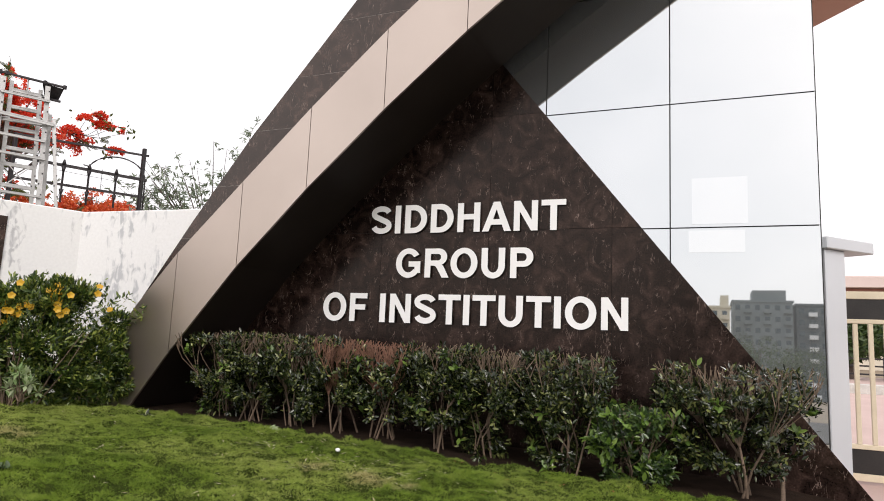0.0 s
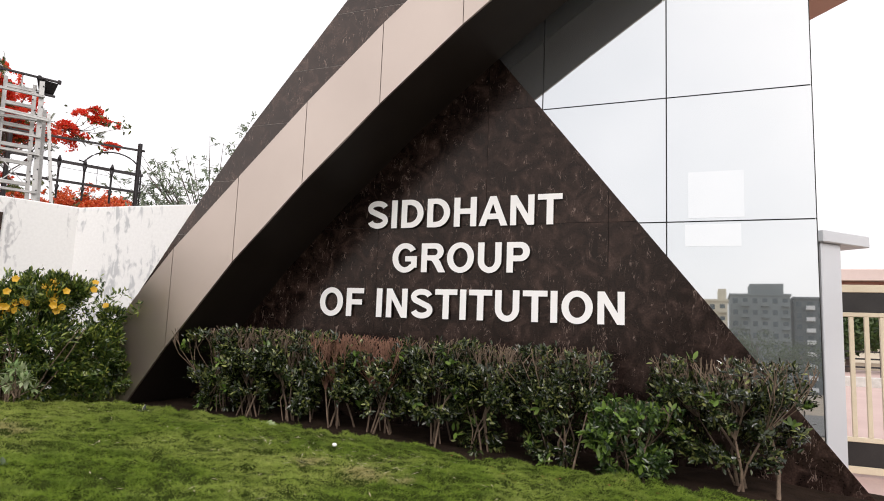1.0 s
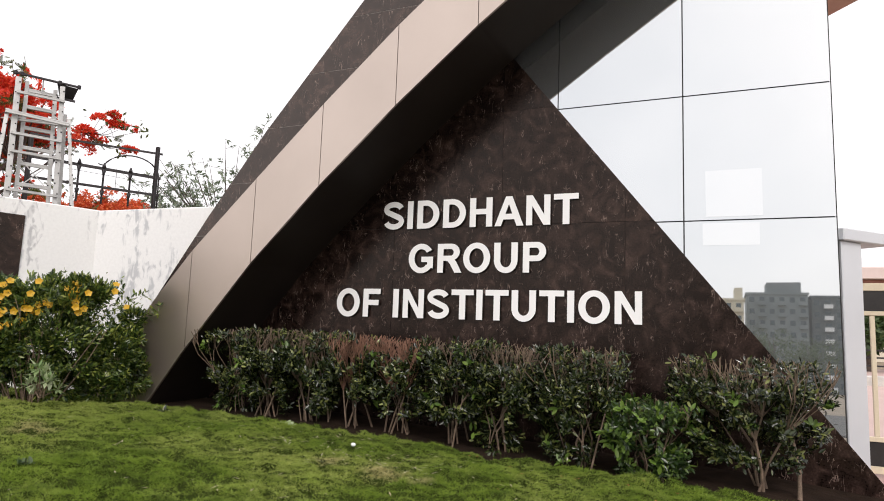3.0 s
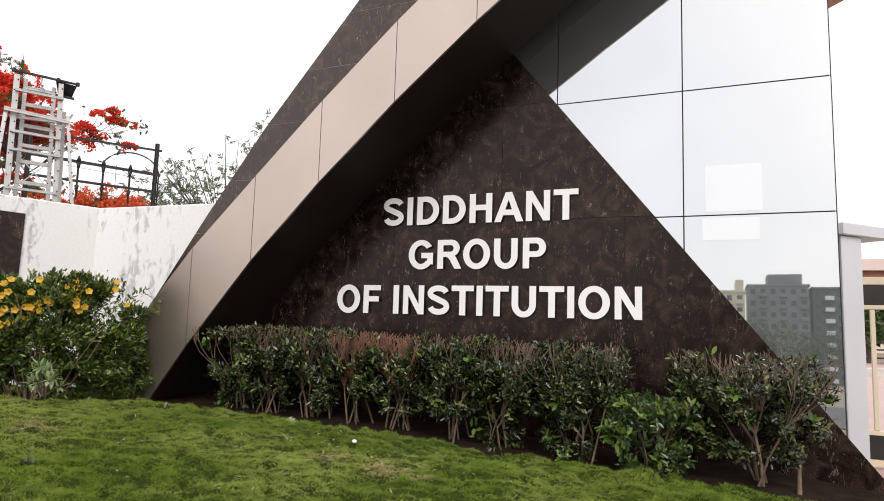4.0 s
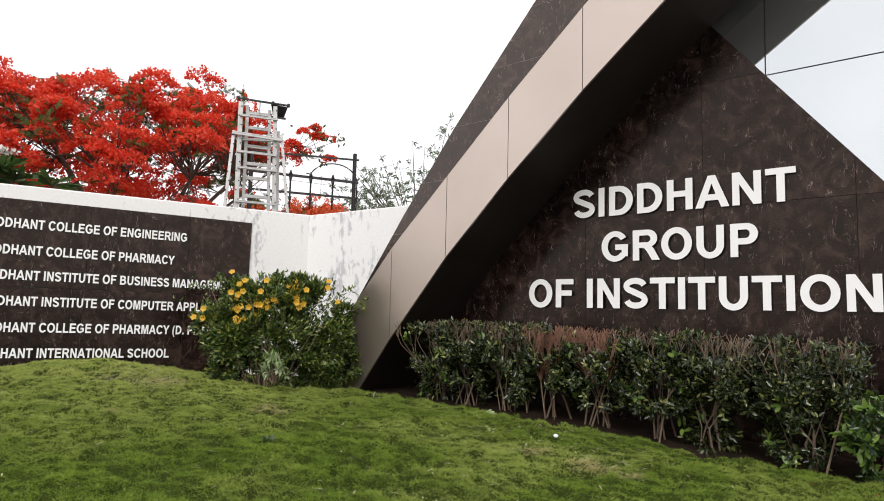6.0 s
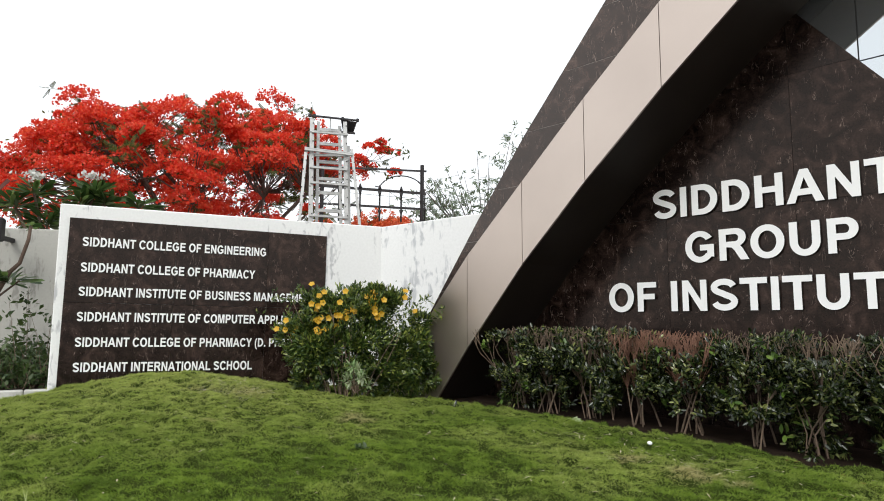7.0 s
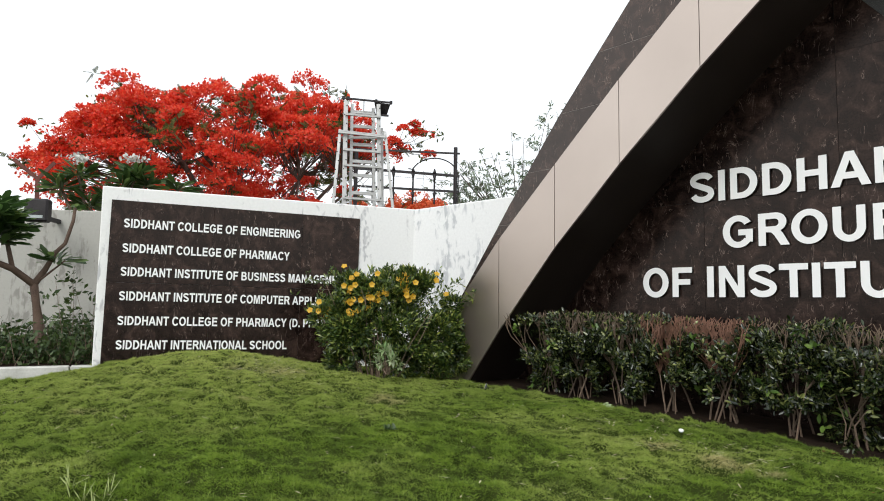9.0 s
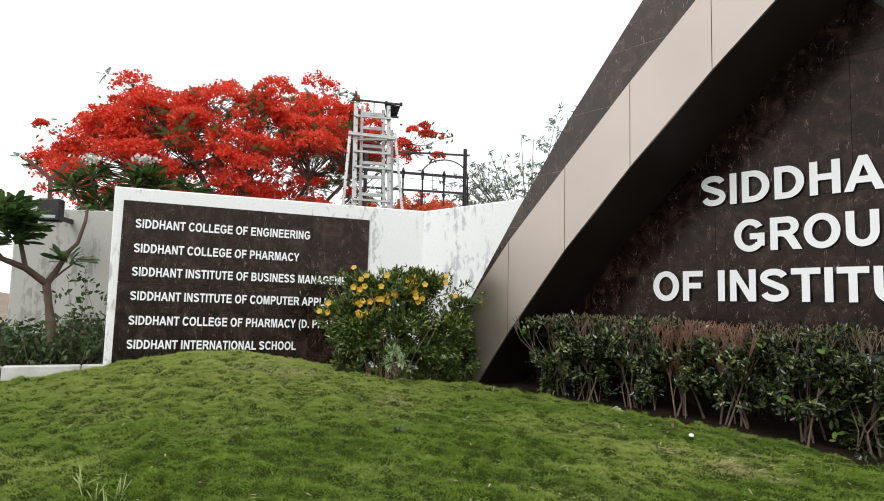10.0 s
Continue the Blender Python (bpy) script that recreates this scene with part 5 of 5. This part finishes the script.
part("arm", bar_bm(y1, spot(-0.9843, 0.1765, 0.184, 11.5), 0.05), RUST, yp)

ka, kb = spot(-0.9945, 0.10, 0, 9.0), spot(-0.982, 0.19, 0, 8.9)
kd = (kb - ka) / np.hypot(*(kb - ka)[:2])
KM = Matrix(((kd[0], -kd[1], 0, ka[0]), (kd[1], kd[0], 0, ka[1]), (0, 0, 1, 0), (0, 0, 0, 1)))
kerb = empty("kerb", "whitewashed concrete kerb edging the planting bed", "kerb", kind="structure")
for i in range(5):
    part("kerb_stone", box_bm(-2.2 + i * 0.8, -2.2 + i * 0.8 + 0.79, -0.06, 0.09, -0.4, 0.04, 0.012), KERBSTONE, kerb)
kerb.matrix_world = KM
rng = np.random.default_rng(8)
fb = tagged(part("planting_bed_far", box_bm(-3.0, 2.2, 0.095, 2.6, -0.44, 0.04), SOIL), "raised bed of dark soil with weeds behind the kerb", "planting bed", kind="structure")
fb.matrix_world = KM


def weeds(n, x0, x1, y0, y1, hmax, seed, name="weeds", label="low tangled green weeds in the bed"):
    global rng
    rng = np.random.default_rng(seed)
    top = empty(name, label, "weeds", kind="stuff")
    P, D, st = [], [], []
    for i in range(n):
        b = Vector((rng.uniform(x0, x1), rng.uniform(y0, y1), 0.03))
        h = hmax * rng.uniform(0.25, 1.0) ** 1.5 + 0.1
        e = b + Vector((rng.normal() * 0.1, rng.normal() * 0.1, h))
        st.append([(tuple(b), 0.005), (tuple(e), 0.002)])
        for k in range(int(26 * (0.4 + h))):
            t = rng.uniform(0.1, 1)
            P.append(np.array(b + (e - b) * t) + rng.normal(size=3) * 0.05)
            D.append(rng.normal(size=3) + np.array([0, 0, 0.3]))
    V, F = tubes(st, 3)
    obj_from("stem", V, F, STEM, top)
    L = rng.uniform(0.05, 0.11, len(P))
    leaves("foliage", P, D, unit(len(P)) + np.array([0, 0, 1]), L, L * 0.5, WEED, top)
    top.matrix_world = KM
    return top


weeds(800, -2.4, 1.8, 0.12, 1.7, 0.45, 9)
weeds(14, 0.7, 1.6, 0.3, 1.2, 1.15, 10, "tall_weeds", "tall thin weeds with sparse leaves")

# earth bank in the distance beyond the wall's end
BANK = sheet("earth_bank", -75, -58, -22, 6, 0.5, lambda x, y: -0.5 + 2.1 * np.exp(-((x + 66) / 4.0) ** 2) * (1 + 0.25 * np.sin(0.7 * y) * np.sin(0.31 * x)), EARTH)
tagged(BANK, "distant bank of bare brown earth", "earth bank", kind="structure")

# ---- gate and forecourt ----
paving = tagged(obj_from("pavement", [(0.9, 0.2, -0.40), (14, 0.2, -0.40), (14, 30, -0.40), (0.9, 30, -0.40)], [(0, 1, 2, 3)], PINK), "pink concrete forecourt paving", "pavement", kind="structure")
gate = empty("sliding_gate", "cream steel sliding gate with upright bars and black sheets", "gate")
GY = 1.22
part("top_rail", box_bm(1.0, 4.6, GY, GY + 0.05, 1.365, 1.44, 0.004), CREAM, gate)
part("black_sheet", box_bm(1.0, 4.6, GY + 0.012, GY + 0.035, 1.168, 1.363), BLACKPANEL, gate, "black sheet panel")
part("mid_rail", box_bm(1.0, 4.6, GY, GY + 0.05, 1.125, 1.166, 0.004), CREAM, gate)
part("low_rail", box_bm(1.0, 4.6, GY, GY + 0.05, -0.075, -0.03, 0.004), CREAM, gate)
part("black_sheet", box_bm(1.0, 4.6, GY + 0.012, GY + 0.035, -0.30, -0.077), BLACKPANEL, gate, "black sheet panel")
part("bottom_rail", box_bm(1.0, 4.6, GY, GY + 0.05, -0.37, -0.302, 0.004), CREAM, gate)
bar_mesh = None
for i in range(28):
    x = 1.035 + 0.128 * i
    o = part("gate_bar", box_bm(-0.02, 0.02, 0.004, 0.044, -0.028, 1.123, 0.003), CREAM, gate) if bar_mesh is None else new("gate_bar", bar_mesh)
    bar_mesh = o.data
    o.parent = gate
    o.location = (x, GY, 0)

rng = np.random.default_rng(3)


def far_tree(x, y, h, r, seed):
    global rng
    rng = np.random.default_rng(seed)
    top = empty("far_tree", "leafy green tree beyond the gate", "tree", "far trees")
    V, F = tubes([[((x, y, -0.45), 0.18), ((x + 0.1, y, h * 0.5), 0.12)]] + [[((x + 0.1, y, h * 0.5), 0.08), ((x + rng.normal() * r * 0.5, y + rng.normal() * r * 0.5, h * rng.uniform(0.6, 0.95)), 0.03)] for k in range(7)], 6)
    obj_from("trunk", V, F, BARK, top, "", True)
    C = np.array([x, y, h * 0.62]) + unit(26) * np.array([r, r, h * 0.36]) * rng.uniform(0.4, 0.95, 26)[:, None]
    P = np.concatenate([c + unit(150) * r * 0.33 * rng.uniform(0.6, 1, 150)[:, None] for c in C])
    leaves("crown", P, unit(len(P)), unit(len(P)) + np.array([0, 0, 0.8]), 0.30, 0.16, WEED, top)


for x, y, h, r, s in ((6.0, 27, 2.1, 1.6, 61), (8.6, 28, 2.2, 1.7, 62), (11.5, 27, 2.1, 1.6, 63)):
    far_tree(x, y, h, r, s)
rail = empty("far_railing", "low dark steel railing beyond the forecourt", "railing")
for z in (0.15, 0.4, 0.62):
    part("rail", bar_bm((3.0, 17, z), (11, 17, z), 0.05), IRON, rail)
for i in range(9):
    part("post", bar_bm((3.0 + i, 17, -0.42), (3.0 + i, 17, 0.68), 0.06), IRON, rail)
plinth = tagged(part("low_wall", box_bm(2.6, 12, 16.2, 16.5, -0.44, -0.12, 0.02), KERBSTONE), "low pale kerb wall at the end of the forecourt", "wall", kind="structure")

TERRA = mottled("terracotta_band", (0.24, 0.10, 0.075), (0.34, 0.16, 0.12), 2, 30, 0.8)
PALEROOF = mottled("pale_pink_roof", (0.62, 0.50, 0.47), (0.72, 0.60, 0.57), 1, 20, 0.7)
DARKGLASS = mottled("dark_window_glass", (0.03, 0.05, 0.06), (0.07, 0.10, 0.11), 1, 10, 0.1)
hall = empty("college_building", "low pale building with a pink roof and terracotta band", "building")
part("wall", box_bm(6, 26, 46, 58, -0.45, 4.6), mottled("cream_render", (0.58, 0.52, 0.42), (0.68, 0.62, 0.52), 1, 15, 0.85), hall)
part("band", box_bm(5.9, 26.1, 45.8, 58, 4.62, 5.15), TERRA, hall)
part("roof", box_bm(5.5, 26.5, 45.4, 58.5, 5.17, 6.0, 0.05), PALEROOF, hall)
wmesh = None
for i in range(9):
    o = part("window", box_bm(0, 1.3, -0.06, 0.0, 3.4, 4.4), DARKGLASS, hall) if wmesh is None else new("window", wmesh)
    wmesh = o.data
    o.parent = hall
    o.location = (6.8 + 2.1 * i, 45.99, 0)

# street lamp arm seen past the tower
lamp = empty("street_lamp", "street lamp on a thin pole beyond the gate", "street lamp")
V, F = tubes([[((6.6, 14, -0.45), 0.06), ((6.6, 14, 5.2), 0.045), ((6.3, 14, 5.55), 0.035), ((5.08, 14, 6.47), 0.03)]], 8)
obj_from("pole", V, F, ACP, lamp, "", True)
part("head", bar_bm((5.1, 14, 6.46), (4.78, 14, 6.69), 0.12, 0.05, None, 0.01), ACP, lamp)

# ---- across the road, mirrored in the glazing ----
road = tagged(part("road", box_bm(-80, 80, -22, -9.2, -0.5, -0.43), ASPHALT), "grey asphalt road", "road", kind="structure")
CONC = mottled("grey_concrete_render", (0.17, 0.20, 0.205), (0.25, 0.28, 0.285), 0.2, 6, 0.85)
CREAMR = mottled("cream_building_render", (0.62, 0.56, 0.42), (0.72, 0.66, 0.52), 0.2, 6, 0.85)
DARKR = mottled("dark_grey_render", (0.10, 0.12, 0.125), (0.15, 0.17, 0.175), 0.2, 6, 0.85)


def apartment(x0, x1, y, floors, mat, label, bays, roofbox=None):
    top = empty("apartment_building", label, "building", "far apartments")
    h = floors * 3.2
    part("wall", box_bm(x0, x1, y - 14, y, -0.46, h), mat, top)
    part("roof", box_bm(x0 - 0.3, x1 + 0.3, y - 14.3, y + 0.3, h + 0.01, h + 0.6), mat, top)
    if roofbox:
        part("stair_tower", box_bm(roofbox[0], roofbox[1], y - 9, y - 1, h + 0.61, h + 3.6), mat, top)
    bay = (x1 - x0) / bays
    for f in range(floors):
        for b in range(bays):
            xa = x0 + b * bay
            if b % 2:
                bm = box_bm(xa + 0.1 * bay, xa + 0.9 * bay, y + 0.01, y + 1.2, f * 3.2 + 0.2, f * 3.2 + 0.4)
                box_bm(xa + 0.1 * bay, xa + 0.9 * bay, y + 1.1, y + 1.2, f * 3.2 + 0.4, f * 3.2 + 1.3, 0, bm)
                part("balcony", bm, LETTER if mat is DARKR else mat, top)
            part("window", box_bm(xa + 0.25 * bay, xa + 0.75 * bay, y + 0.01, y + 0.06, f * 3.2 + 1.1, f * 3.2 + 2.5), DARKGLASS, top)


apartment(8.0, 23.0, -190, 8, CONC, "grey eight-storey apartment block with balconies", 6, (13, 21.5))
apartment(-3.0, 6.8, -178, 7, CREAMR, "cream seven-storey apartment block", 4, (4.6, 6.6))
apartment(24.5, 40.5, -196, 8, DARKR, "dark grey apartment block with white balconies", 6)
for x, y, h, r, s in ((9, -120, 11, 5.5, 71), (16, -125, 9.5, 5.5, 72), (4.5, -118, 9, 4.5, 73), (23, -122, 6.5, 4.5, 74), (-1.5, -118, 6, 3.5, 75)):
    far_tree(x, y, h, r, s)

# ---- small things on the lawn ----
rng = np.random.default_rng(90)
bm = bmesh.new()
bmesh.ops.create_icosphere(bm, subdivisions=2, radius=0.02)
for v in bm.verts:
    v.co *= 1 + 0.18 * noise.noise(v.co * 60)
    v.co.z *= 0.75
peb = tagged(part("pebble", bm, LETTER, None, "", True), "small white pebble lying at the edge of the lawn", "pebble")
peb.location = (-2.77, -1.63, float(lawn_z(-2.77, -1.63) + tuft(-2.77, -1.63)) + 0.03)

STRAW = leafy("dry_straw", [(0.0, (0.50, 0.43, 0.26)), (1.0, (0.80, 0.74, 0.56))], 0.7, 0.1)
sx = np.concatenate([rng.normal(-6.45, 0.34, 300), rng.uniform(-8, -1, 420), rng.normal(-3.1, 0.3, 40), rng.normal(-2.35, 0.3, 55)])
sy = np.concatenate([rng.normal(-3.15, 0.22, 300), rng.uniform(-5.4, -1.3, 420), rng.normal(-1.85, 0.22, 40), rng.normal(-1.85, 0.22, 55)])
pos = np.stack([sx, sy, lawn_z(sx, sy) + tuft(sx, sy) + rng.uniform(0.03, 0.052, len(sx))], 1)
fw = np.stack([np.cos(sx * 91), np.sin(sx * 91), 0.2 * np.sin(sy * 71)], 1)
tagged(leaves("straw", pos, fw, np.tile([0.0, 0, 1.0], (len(sx), 1)), rng.uniform(0.02, 0.085, len(sx)), 0.0085, STRAW), "dry straw clippings scattered on the grass", "straw")
LITTER = leafy("orange_dead_leaf", [(0.0, (0.30, 0.10, 0.03)), (1.0, (0.55, 0.26, 0.06))], 0.7, 0.1)
lx, ly = rng.uniform(-2.0, 0.6, 26), rng.uniform(-2.0, -1.2, 26)
pos = np.stack([lx, ly, lawn_z(lx, ly) + tuft(lx, ly) + 0.03], 1)
tagged(leaves("dead_leaf", pos, unit(26) * np.array([1, 1, 0.2]), np.tile([0.1, 0.1, 1.0], (26, 1)), 0.035, 0.018, LITTER), "fallen orange-brown leaves on the grass", "leaf litter")


def weed_tuft(name, label, x, y, n, length, width, rise, mat, seed):
    """A few long leaves from one root."""
    r = np.random.default_rng(seed)
    top = empty(name, label, "weed")
    root = np.array([x, y, float(lawn_z(x, y) + tuft(x, y))])
    way = np.stack([r.normal(size=n), r.normal(size=n), rise * r.uniform(0.6, 1.4, n)], 1)
    leaves("blade", root + r.normal(size=(n, 3)) * np.array([0.02, 0.02, 0.0]), way, np.tile([0.2, -0.4, 1.0], (n, 1)), length * r.uniform(0.6, 1.2, n), width, mat, top, "", OVAL, OVAL_F, kind="")
    V, F = tubes([[(tuple(root - np.array([0, 0, 0.02])), 0.004), (tuple(root + np.array([0, 0, 0.01])), 0.003)]], 5)
    obj_from("root", V, F, STEM, top)
    return top


BLADE = leafy("pale_grass_blade", [(0.0, (0.30, 0.38, 0.10)), (1.0, (0.55, 0.60, 0.26))], 0.5, 0.2)
for x, y, sd in ((-3.78, -5.36, 1), (-3.95, -5.40, 2), (-4.12, -5.42, 3), (-3.88, -5.30, 4)):
    weed_tuft("tall_grass_tuft", "long pale grass blades standing out of the lawn", x, y, 7, 0.11, 0.006, 1.6, BLADE, sd)
weed_tuft("clover_weed", "small dark round-leaved weed in the lawn", -4.0, -3.44, 26, 0.05, 0.026, 0.5, WEED, 5)
weed_tuft("seedling", "small pale-leaved seedling at the edge of the bed", -3.72, -1.25, 9, 0.06, 0.026, 0.6, VARIEG, 6)
weed_tuft("seedling", "small pale-leaved seedling at the edge of the bed", -3.60, -1.28, 6, 0.05, 0.022, 0.5, VARIEG, 7)
weed_tuft("seedling", "small dark-leaved seedling beside the arched beam", -5.25, -1.22, 16, 0.07, 0.03, 0.9, HEDGE_LEAF, 8)

# the lawn goes on round the camera's stand
g2 = lawn_grass(260000, -9.4, 1.3, -8.9, -1.02, 0.034, 0.0075, lambda x, y: ~in_view(x, y) | (y < -6.6))
tagged(g2, "short mown green grass blades on the near lawn", "grass", kind="stuff")
